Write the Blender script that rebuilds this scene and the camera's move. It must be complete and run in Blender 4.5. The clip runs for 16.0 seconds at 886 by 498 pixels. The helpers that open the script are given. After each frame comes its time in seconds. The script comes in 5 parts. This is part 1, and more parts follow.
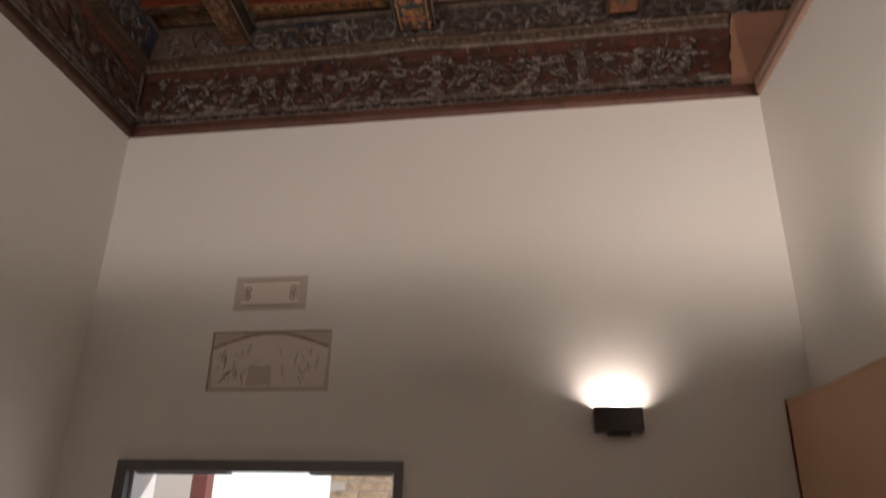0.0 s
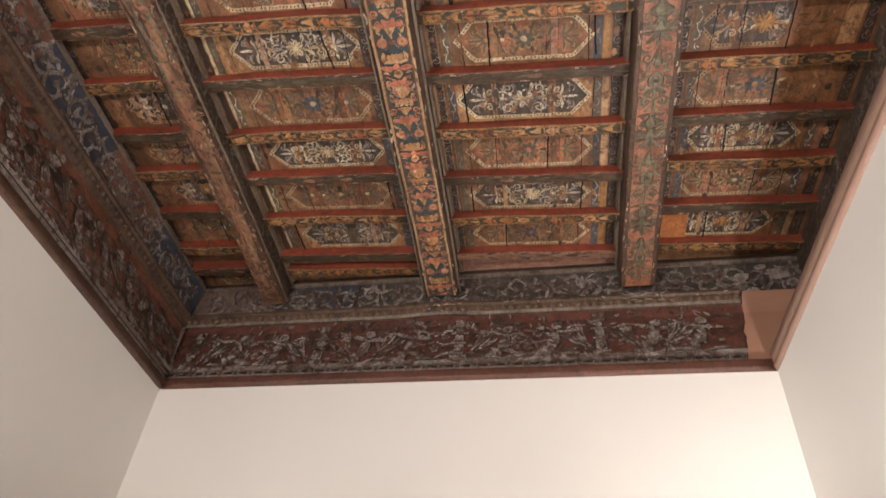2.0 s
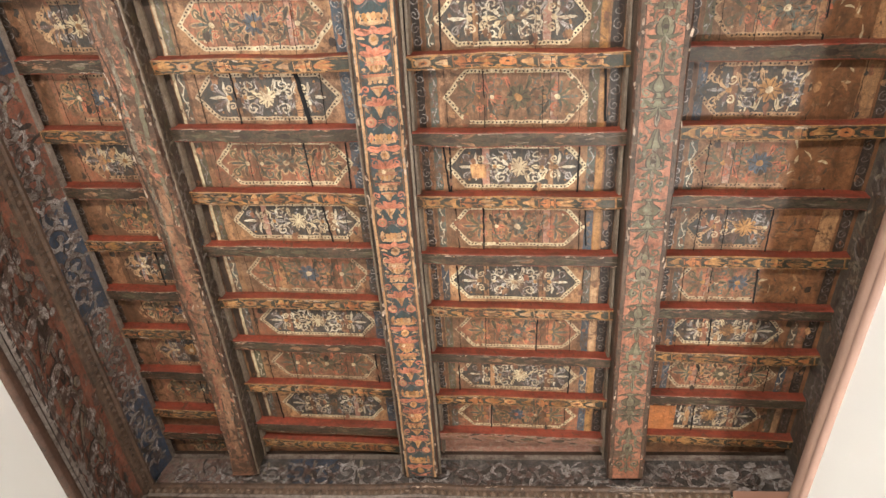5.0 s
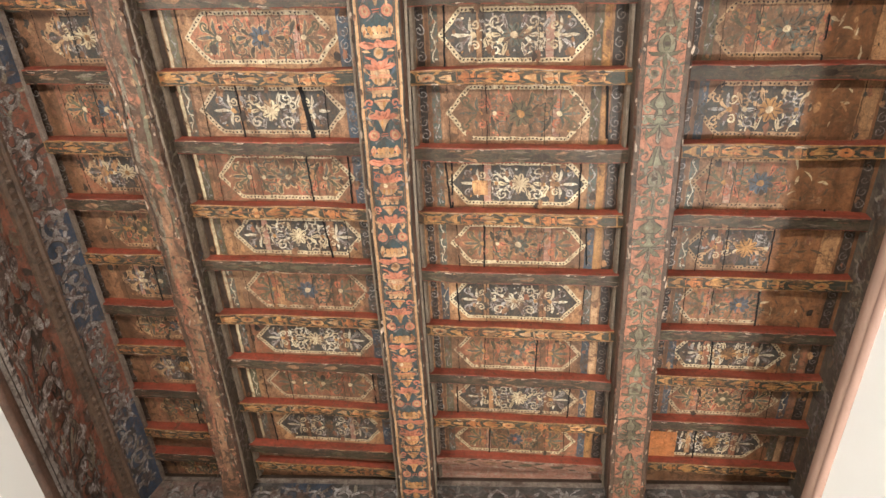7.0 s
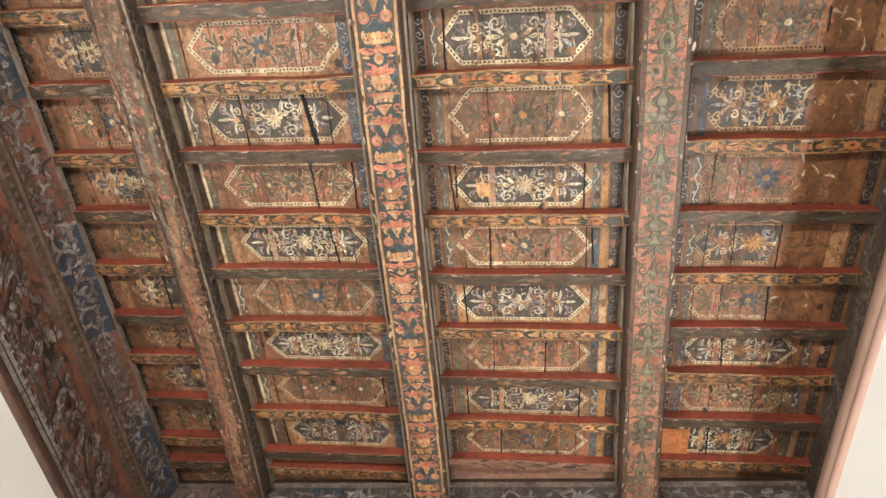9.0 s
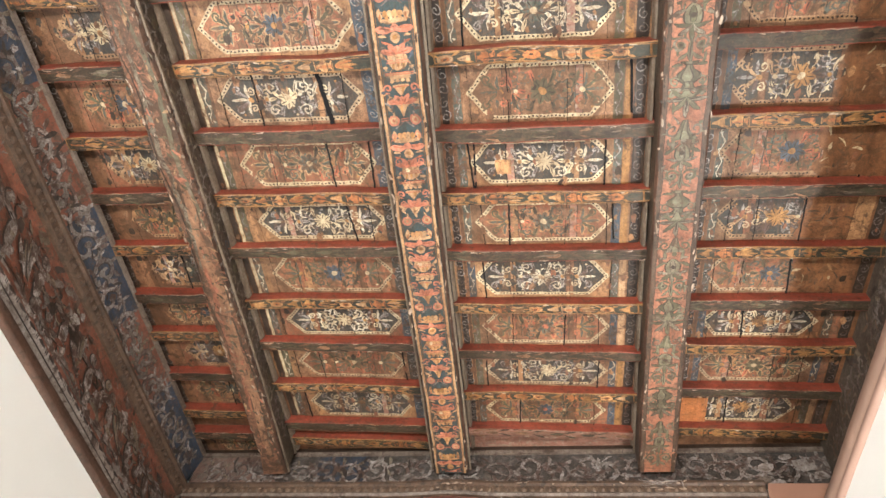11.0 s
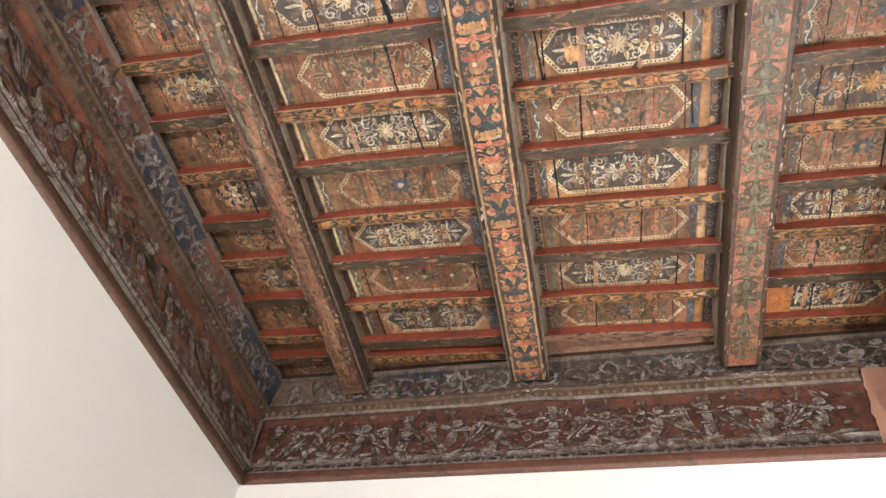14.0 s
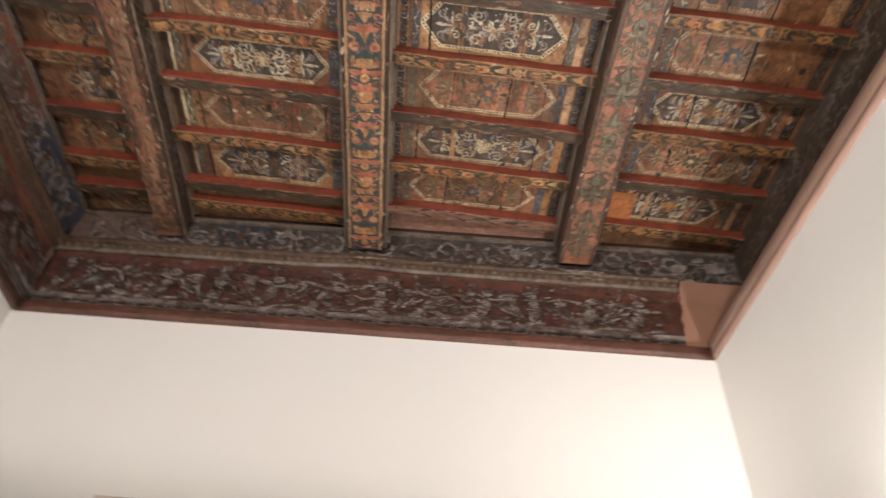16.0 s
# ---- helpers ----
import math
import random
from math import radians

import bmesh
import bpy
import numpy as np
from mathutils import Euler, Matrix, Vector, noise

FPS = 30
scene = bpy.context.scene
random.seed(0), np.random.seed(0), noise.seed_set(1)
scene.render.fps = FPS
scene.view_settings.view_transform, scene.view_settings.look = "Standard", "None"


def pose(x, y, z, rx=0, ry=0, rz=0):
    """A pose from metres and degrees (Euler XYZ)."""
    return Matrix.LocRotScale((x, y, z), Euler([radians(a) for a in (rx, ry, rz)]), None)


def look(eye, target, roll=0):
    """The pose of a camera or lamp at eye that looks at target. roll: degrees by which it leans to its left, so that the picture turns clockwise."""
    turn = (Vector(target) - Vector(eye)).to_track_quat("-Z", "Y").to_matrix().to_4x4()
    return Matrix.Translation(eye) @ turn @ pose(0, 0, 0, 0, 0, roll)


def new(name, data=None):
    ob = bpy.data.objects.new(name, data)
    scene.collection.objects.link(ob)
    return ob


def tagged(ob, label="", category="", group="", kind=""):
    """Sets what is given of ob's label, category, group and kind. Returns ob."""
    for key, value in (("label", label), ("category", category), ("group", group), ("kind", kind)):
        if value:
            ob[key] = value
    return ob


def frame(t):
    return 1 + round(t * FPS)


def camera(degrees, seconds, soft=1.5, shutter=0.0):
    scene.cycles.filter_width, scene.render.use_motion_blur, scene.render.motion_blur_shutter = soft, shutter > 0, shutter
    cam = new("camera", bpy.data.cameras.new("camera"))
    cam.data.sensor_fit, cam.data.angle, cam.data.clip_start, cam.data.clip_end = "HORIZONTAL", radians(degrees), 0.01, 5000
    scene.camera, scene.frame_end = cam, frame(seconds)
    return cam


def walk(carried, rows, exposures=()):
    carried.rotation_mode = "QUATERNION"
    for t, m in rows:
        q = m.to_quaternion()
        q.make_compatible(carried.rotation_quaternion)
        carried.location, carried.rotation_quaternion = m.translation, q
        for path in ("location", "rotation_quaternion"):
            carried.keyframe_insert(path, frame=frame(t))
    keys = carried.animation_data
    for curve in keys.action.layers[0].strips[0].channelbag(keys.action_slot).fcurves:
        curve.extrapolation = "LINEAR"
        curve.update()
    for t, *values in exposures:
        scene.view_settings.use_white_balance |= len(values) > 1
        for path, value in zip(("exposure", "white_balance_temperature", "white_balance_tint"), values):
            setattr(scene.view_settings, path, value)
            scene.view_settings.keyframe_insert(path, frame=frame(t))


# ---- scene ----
cam = camera(65.9, 16.0, shutter=0.4)
PATH = [
    (0, (0.766, 0.11, 1.846), (0.477, 1.945, 2.586), 1.1),
    (0.5, (0.758, 0.07, 1.859), (0.43, 1.772, 2.858), 2.3),
    (1, (0.813, 0.057, 1.844), (0.445, 1.656, 2.988), 3.0),
    (1.5, (0.861, 0.045, 1.853), (0.502, 1.543, 3.129), 5.0),
    (2, (0.859, 0.002, 1.881), (0.514, 1.443, 3.225), 5.5),
    (2.5, (0.821, -0.048, 1.903), (0.503, 1.316, 3.331), 5.8),
    (3, (0.827, -0.039, 1.92), (0.53, 1.25, 3.42), 7.0),
    (3.5, (0.824, -0.065, 1.931), (0.531, 1.208, 3.446), 6.7),
    (4, (0.832, -0.091, 1.921), (0.55, 1.105, 3.498), 7.7),
    (6.5, (0.807, 0.044, 1.86), (0.533, 1.045, 3.57), 11.3),
    (7, (0.804, 0.065, 1.842), (0.541, 1.045, 3.565), 11.3),
    (7.5, (0.816, 0.068, 1.846), (0.587, 1.077, 3.558), 9.1),
    (8, (0.832, 0.059, 1.858), (0.589, 1.085, 3.557), 8.6),
    (8.5, (0.838, 0.061, 1.842), (0.56, 1.029, 3.57), 10.8),
    (11, (0.782, -0.082, 1.949), (0.453, 1.012, 3.591), 10.4),
    (11.5, (0.771, -0.04, 1.935), (0.395, 1.074, 3.553), 12.0),
    (12, (0.771, -0.01, 1.929), (0.364, 1.22, 3.452), 11.4),
    (12.5, (0.729, 0.084, 1.903), (0.331, 1.391, 3.363), 8.4),
    (13, (0.675, 0.076, 1.927), (0.32, 1.377, 3.404), 5.7),
    (13.5, (0.611, 0.143, 1.884), (0.176, 1.367, 3.405), 7.5),
    (14, (0.516, 0.103, 1.902), (0.073, 1.324, 3.423), 8.6),
    (14.5, (0.472, 0.196, 1.894), (0.148, 1.561, 3.32), 4.2),
    (15, (0.501, 0.34, 1.869), (0.294, 1.819, 3.2), 2.6),
    (15.5, (0.603, 0.539, 1.861), (0.312, 1.952, 3.247), 5.1),
    (16, (0.531, 0.639, 1.867), (0.498, 2.069, 3.265), 4.9),
]
walk(cam, [(t, look(eye, target, roll)) for t, eye, target, roll in PATH],
     [(0.0, 0.58, 6450, 18), (0.5, 0.7, 6600, 17), (1.0, 1.1, 6400, 16), (1.5, 1.44, 6250, 15), (2.0, 1.72, 6050, 13), (3.0, 2.14, 5870, 10), (4.0, 2.4, 5750, 7), (7.0, 2.48, 5720, 4),
      (8.5, 2.44, 5720, 4), (11.0, 2.68, 5620, 4), (12.0, 2.6, 5600, 5), (12.5, 2.36, 5650, 7), (13.0, 2.32, 5700, 7), (14.0, 2.42, 5620, 6), (15.0, 2.0, 5680, 8), (15.5, 1.86, 5750, 9), (16.0, 1.84, 5850, 10)])
W_NORTH, W_EAST, W_SOUTH, W_WEST = 3.7, 16.0, 28.0, 13.0

# ---------------------------------------------------------------- light
world = bpy.data.worlds.new("sky")
scene.world = world
world.use_nodes = True
wn = world.node_tree.nodes
sky = wn.new("ShaderNodeTexSky")
sky.sky_type, sky.sun_disc = "NISHITA", False
sky.sun_elevation, sky.sun_rotation = radians(48), radians(150)
world.node_tree.links.new(sky.outputs[0], wn["Background"].inputs[0])
wn["Background"].inputs[1].default_value = 0.15
sun = new("sun", bpy.data.lights.new("sun", "SUN"))
sun.data.energy, sun.data.angle, sun.data.color = 5.0, radians(0.5), (1.0, 0.95, 0.88)
sun.matrix_world = pose(0, 0, 20, 42, 0, 150)

LAMP = (1.0, 0.87, 0.74)


def lamp_in(name, place, sx, sy, watts, tilt=180, side=0):
    """A flat lamp that shines upwards from inside a wall light."""
    d = bpy.data.lights.new(name, "AREA")
    d.shape, d.size, d.size_y, d.energy, d.color = "RECTANGLE", sx, sy, watts, LAMP
    ob = new(name, d)
    ob.matrix_world = pose(*place, tilt, side, 0)
    return ob


# ---------------------------------------------------------------- materials
def material(name):
    m = bpy.data.materials.new(name)
    m.use_nodes = True
    nt = m.node_tree
    return m, nt, nt.nodes["Principled BSDF"]


VARNISH = (1.0, 0.955, 0.87)


def aged(name, colour, bare=(0.16, 0.085, 0.045), wear=0.42, rough=0.5, dirt=0.5, vary=0.25, scale=1.0, bump=0.25, run="y", grime=0.55, varnish=VARNISH):
    """Old paint: two scales of tone, dark stains with a shape of their own, and chips down to the bare wood."""
    m, nt, bsdf = material(name)
    n, l = nt.nodes, nt.links
    tc = n.new("ShaderNodeTexCoord")
    info = n.new("ShaderNodeObjectInfo")
    isl = n.new("ShaderNodeNewGeometry")
    off = n.new("ShaderNodeVectorMath")
    off.operation = "MULTIPLY_ADD"
    comb = n.new("ShaderNodeCombineXYZ")
    for i in range(3):
        l.new(info.outputs["Random"], comb.inputs[i])
    off.inputs[1].default_value = (17, 23, 11)
    l.new(comb.outputs[0], off.inputs[0])
    l.new(tc.outputs["Object"], off.inputs[2])

    def noise_tex(s, detail, rough_, w=0.0):
        t = n.new("ShaderNodeTexNoise")
        t.inputs["Scale"].default_value = s * scale
        t.inputs["Detail"].default_value = detail
        t.inputs["Roughness"].default_value = rough_
        t.inputs["Distortion"].default_value = w
        l.new(off.outputs[0], t.inputs["Vector"])
        return t.outputs["Fac"]

    def ramp(fac, a, b):
        r = n.new("ShaderNodeMapRange")
        r.inputs["From Min"].default_value, r.inputs["From Max"].default_value = a, b
        l.new(fac, r.inputs["Value"])
        return r.outputs[0]

    def mix(fac, a, b, mode="MIX"):
        x = n.new("ShaderNodeMix")
        x.data_type, x.blend_type = "RGBA", mode
        if isinstance(fac, float):
            x.inputs["Factor"].default_value = fac
        else:
            l.new(fac, x.inputs["Factor"])
        for sock, v in ((x.inputs["A"], a), (x.inputs["B"], b)):
            if isinstance(v, tuple):
                sock.default_value = (*v, 1)
            else:
                l.new(v, sock)
        return x.outputs["Result"]

    colour = tuple(min(0.9, c * 1.3) for c in colour)
    lo = tuple(c * (1 - vary) for c in colour)
    hi = tuple(min(1, c * (1 + vary)) for c in colour)
    tone = mix(isl.outputs["Random Per Island"], lo, hi)
    grain = noise_tex(38, 4, 0.65)
    tone = mix(ramp(grain, 0.3, 0.75), tone, mix(1.0, tone, (0.62, 0.58, 0.55), "MULTIPLY"))
    fleck = ramp(noise_tex(150, 3, 0.7), 0.52, 0.7)
    tone = mix(fleck, tone, mix(1.0, tone, (0.5, 0.47, 0.45), "MULTIPLY"))
    stretch = n.new("ShaderNodeVectorMath")
    stretch.operation = "MULTIPLY"
    stretch.inputs[1].default_value = {"x": (5, 75, 75), "y": (75, 5, 75)}[run]
    l.new(off.outputs[0], stretch.inputs[0])
    streak = n.new("ShaderNodeTexNoise")
    streak.inputs["Scale"].default_value, streak.inputs["Detail"].default_value, streak.inputs["Roughness"].default_value = 1.0, 5, 0.65
    l.new(stretch.outputs[0], streak.inputs["Vector"])
    rub = ramp(streak.outputs["Fac"], 0.5, 0.72)
    half = n.new("ShaderNodeMath")
    half.operation, half.inputs[1].default_value = "MULTIPLY", 0.6
    l.new(rub, half.inputs[0])
    tone = mix(half.outputs[0], tone, tuple(0.75 * c + 0.045 for c in bare))
    chips = ramp(noise_tex(13, 9, 0.74, 0.7), 1 - wear - 0.01, 1 - wear + 0.06)
    tone = mix(chips, tone, mix(ramp(grain, 0.35, 0.7), bare, tuple(c * 0.5 for c in bare)))
    small = n.new("ShaderNodeMath")
    small.operation, small.inputs[1].default_value = "MULTIPLY", 0.9
    l.new(ramp(noise_tex(42, 6, 0.78, 1.6), 1 - wear - 0.01, 1 - wear + 0.06), small.inputs[0])
    tone = mix(small.outputs[0], tone, bare)
    stain = ramp(noise_tex(2.6, 5, 0.6, 0.3), 0.45, 0.78)
    mul = n.new("ShaderNodeMath")
    mul.operation, mul.inputs[1].default_value = "MULTIPLY", dirt
    l.new(stain, mul.inputs[0])
    tone = mix(mul.outputs[0], tone, mix(1.0, tone, (0.32, 0.27, 0.24), "MULTIPLY"))
    wide = n.new("ShaderNodeVectorMath")
    wide.operation = "MULTIPLY"
    wide.inputs[1].default_value = {"x": (2.2, 14, 14), "y": (11, 2.2, 11)}[run]
    l.new(off.outputs[0], wide.inputs[0])
    soot = n.new("ShaderNodeTexNoise")
    soot.inputs["Scale"].default_value, soot.inputs["Detail"].default_value, soot.inputs["Roughness"].default_value = 1.0, 6, 0.68
    l.new(wide.outputs[0], soot.inputs["Vector"])
    veil = n.new("ShaderNodeMath")
    veil.operation, veil.inputs[1].default_value = "MULTIPLY", grime * 1.25
    l.new(ramp(soot.outputs["Fac"], 0.44, 0.66), veil.inputs[0])
    tone = mix(veil.outputs[0], tone, mix(1.0, tone, (0.36, 0.29, 0.24), "MULTIPLY"))
    film = n.new("ShaderNodeMath")
    film.operation, film.inputs[1].default_value = "MULTIPLY", grime
    l.new(ramp(noise_tex(16, 6, 0.7, 0.8), 0.36, 0.68), film.inputs[0])
    tone = mix(film.outputs[0], tone, mix(1.0, tone, (0.42, 0.36, 0.30), "MULTIPLY"))
    tone = mix(0.08, tone, (0.14, 0.085, 0.045))
    tone = mix(1.0, tone, varnish, "MULTIPLY")
    l.new(tone, bsdf.inputs["Base Color"])
    rr = n.new("ShaderNodeMapRange")
    rr.inputs["To Min"].default_value, rr.inputs["To Max"].default_value = rough - 0.12, rough + 0.18
    l.new(grain, rr.inputs["Value"])
    l.new(rr.outputs[0], bsdf.inputs["Roughness"])
    bp = n.new("ShaderNodeBump")
    bp.inputs["Strength"].default_value, bp.inputs["Distance"].default_value = bump, 0.006
    add = n.new("ShaderNodeMath")
    add.operation = "SUBTRACT"
    l.new(grain, add.inputs[0])
    l.new(chips, add.inputs[1])
    l.new(add.outputs[0], bp.inputs["Height"])
    l.new(bp.outputs[0], bsdf.inputs["Normal"])
    return m


def plain(name, colour, rough=0.6, metal=0.0, vary=0.06, s1=1.2, s2=45, bump=0.08):
    """Newer surfaces: faint clouds and fine grain."""
    m, nt, bsdf = material(name)
    n, l = nt.nodes, nt.links
    tc = n.new("ShaderNodeTexCoord")
    last = None
    for s, k in ((s1, vary), (s2, vary * 0.6)):
        t = n.new("ShaderNodeTexNoise")
        t.inputs["Scale"].default_value, t.inputs["Detail"].default_value = s, 5
        l.new(tc.outputs["Object"], t.inputs["Vector"])
        x = n.new("ShaderNodeMix")
        x.data_type, x.blend_type = "RGBA", "MIX"
        l.new(t.outputs["Fac"], x.inputs["Factor"])
        x.inputs["A"].default_value = (*[c * (1 - k) for c in colour], 1)
        x.inputs["B"].default_value = (*[min(1, c * (1 + k)) for c in colour], 1)
        if last is not None:
            y = n.new("ShaderNodeMix")
            y.data_type, y.inputs["Factor"].default_value = "RGBA", 0.4
            l.new(last, y.inputs["A"])
            l.new(x.outputs["Result"], y.inputs["B"])
            last = y.outputs["Result"]
        else:
            last = x.outputs["Result"]
    l.new(last, bsdf.inputs["Base Color"])
    bsdf.inputs["Roughness"].default_value, bsdf.inputs["Metallic"].default_value = rough, metal
    bp = n.new("ShaderNodeBump")
    bp.inputs["Strength"].default_value, bp.inputs["Distance"].default_value = bump, 0.004
    l.new(t.outputs["Fac"], bp.inputs["Height"])
    l.new(bp.outputs[0], bsdf.inputs["Normal"])
    return m


WALL = plain("white_limewash", (0.715, 0.70, 0.665), 0.85, vary=0.045)
FLOOR = plain("pale_stone_floor", (0.58, 0.50, 0.41), 0.5, vary=0.15, s1=5)
TAN = plain("tan_wood_panel", (0.50, 0.31, 0.19), 0.55, vary=0.1, s1=3)
BRONZE = plain("dark_bronze_paint", (0.045, 0.04, 0.04), 0.45, 0.3)
STEEL = plain("grey_door_metal", (0.13, 0.125, 0.13), 0.4, 0.6)
ALU = plain("bright_door_trim", (0.62, 0.62, 0.64), 0.35, 0.7)
RENDERED = plain("cream_render", (0.62, 0.55, 0.45), 0.85, vary=0.12)
PAVING = plain("stone_paving", (0.42, 0.39, 0.35), 0.8, vary=0.2, s1=4)
REDPOST = plain("oxide_red_post", (0.16, 0.035, 0.02), 0.5)
GAP = plain("open_joint", (0.006, 0.005, 0.005), 0.95, bump=0.0)
MORTAR = plain("mortar", (0.5, 0.46, 0.4), 0.9)
BRICK = aged("cream_brick", (0.55, 0.45, 0.33), wear=0.25, bare=(0.4, 0.3, 0.2))
SINOPIA = plain("sinopia_plaster", (0.50, 0.43, 0.385), 0.85, vary=0.16, s1=9)
SINO_D = aged("sinopia_line", (0.33, 0.26, 0.23), bare=(0.5, 0.43, 0.38), wear=0.45, dirt=0.2, rough=0.85, grime=0.2)
SINO_L = plain("pale_plaster", (0.66, 0.595, 0.54), 0.85, vary=0.14, s1=14)

WOOD = aged("old_board", (0.265, 0.14, 0.077), wear=0.48, dirt=0.6, vary=0.4)
WOOD_O = aged("ochre_board", (0.42, 0.245, 0.125), bare=(0.2, 0.11, 0.06), wear=0.46, dirt=0.5, vary=0.3)
DARK = aged("sooty_wood", (0.035, 0.025, 0.02), bare=(0.08, 0.05, 0.035), wear=0.45)
RED = aged("red_joist_paint", (0.27, 0.052, 0.029), bare=(0.16, 0.065, 0.042), wear=0.43, dirt=0.7, run="x", grime=0.5)
FIELD_R = aged("red_field", (0.34, 0.135, 0.075), bare=(0.24, 0.14, 0.085), wear=0.5, dirt=0.6, vary=0.35)
FIELD_S = aged("slate_field", (0.045, 0.05, 0.054), bare=(0.15, 0.09, 0.05), wear=0.44, dirt=0.4)
FIELD_O = aged("brown_field", (0.35, 0.205, 0.12), bare=(0.2, 0.115, 0.065), wear=0.5, dirt=0.6, vary=0.35)
CREAM = aged("cream_paint", (0.68, 0.57, 0.41), bare=(0.34, 0.21, 0.12), wear=0.44, dirt=0.4, grime=0.45)
WHITE = aged("white_paint", (0.69, 0.64, 0.53), bare=(0.24, 0.16, 0.10), wear=0.46, dirt=0.4, grime=0.4)
BLACK = aged("black_paint", (0.018, 0.015, 0.014), bare=(0.2, 0.12, 0.07), wear=0.3)
TEAL = aged("blue_green_paint", (0.085, 0.125, 0.12), bare=(0.20, 0.115, 0.07), wear=0.48)
BLUE = aged("blue_paint", (0.055, 0.095, 0.155), bare=(0.15, 0.11, 0.08), wear=0.45)
GREEN = aged("green_grey_paint", (0.105, 0.11, 0.07), bare=(0.19, 0.12, 0.075), wear=0.44)
OCHRE = aged("ochre_paint", (0.46, 0.255, 0.09), bare=(0.22, 0.125, 0.06), wear=0.46)
ORANGE = aged("orange_paint", (0.50, 0.20, 0.07), bare=(0.22, 0.11, 0.055), wear=0.44)
CORAL = aged("coral_paint", (0.52, 0.17, 0.095), bare=(0.2, 0.09, 0.06), wear=0.46)
BEAM_T = aged("dark_teal_beam_paint", (0.032, 0.07, 0.092), bare=(0.10, 0.07, 0.05), wear=0.41, dirt=0.4)
BEAM_P = aged("rose_beam_paint", (0.42, 0.18, 0.115), bare=(0.15, 0.1, 0.07), wear=0.46, dirt=0.5)
BEAM_W = aged("worn_beam_wood", (0.30, 0.15, 0.095), bare=(0.11, 0.066, 0.046), wear=0.52, dirt=0.5, scale=0.8)
# dark ground colour for the flanks of the main beams
BEAM_S = aged("dark_beam_side", (0.05, 0.042, 0.032), bare=(0.15, 0.11, 0.08), wear=0.45)
JOIST_T = aged("green_black_joist_band", (0.03, 0.041, 0.036), bare=(0.13, 0.08, 0.045), wear=0.44, run="x")
JOIST_D = aged("dark_joist_band", (0.046, 0.042, 0.029), bare=(0.15, 0.092, 0.056), wear=0.45, run="x")
UMBER = aged("umber_rubbed_ground", (0.085, 0.055, 0.05), bare=(0.15, 0.12, 0.11), wear=0.47, dirt=0.4)
OX_G = aged("greyed_oxblood_ground", (0.16, 0.10, 0.09), bare=(0.22, 0.19, 0.175), wear=0.47, dirt=0.3)
OX = aged("oxblood_ground", (0.155, 0.048, 0.037), bare=(0.085, 0.066, 0.062), wear=0.47, dirt=0.5)
FRIEZE_B = aged("blue_black_ground", (0.026, 0.058, 0.118), bare=(0.10, 0.085, 0.078), wear=0.44, dirt=0.3)
GREY_L = aged("pale_grisaille", (0.44, 0.45, 0.445), bare=(0.15, 0.10, 0.085), wear=0.50, dirt=0.5, grime=0.5, varnish=(0.97, 0.94, 0.92))
GREY_M = aged("mid_grisaille", (0.25, 0.255, 0.25), bare=(0.12, 0.075, 0.062), wear=0.50, dirt=0.5, varnish=(0.97, 0.94, 0.92))
GREY_D = aged("dark_grisaille", (0.032, 0.03, 0.032), bare=(0.1, 0.055, 0.045), wear=0.4)
OXEDGE = aged("red_brown_moulding", (0.135, 0.055, 0.043), bare=(0.09, 0.05, 0.04), wear=0.45, dirt=0.5, run="x")
EDGE = aged("brown_moulding", (0.10, 0.055, 0.040), bare=(0.07, 0.045, 0.035), wear=0.45, dirt=0.4)
EGG = aged("egg_moulding", (0.12, 0.078, 0.055), bare=(0.065, 0.045, 0.034), wear=0.47, dirt=0.5)
GREYBAND = aged("grey_band", (0.21, 0.185, 0.17), bare=(0.12, 0.085, 0.075), wear=0.45, dirt=0.5)
PINK = plain("pink_primer_wood", (0.36, 0.235, 0.18), 0.6, vary=0.3, s1=7, s2=60)
PINK_D = plain("pink_bare_board", (0.40, 0.215, 0.145), 0.6, vary=0.2, s1=5, s2=60)


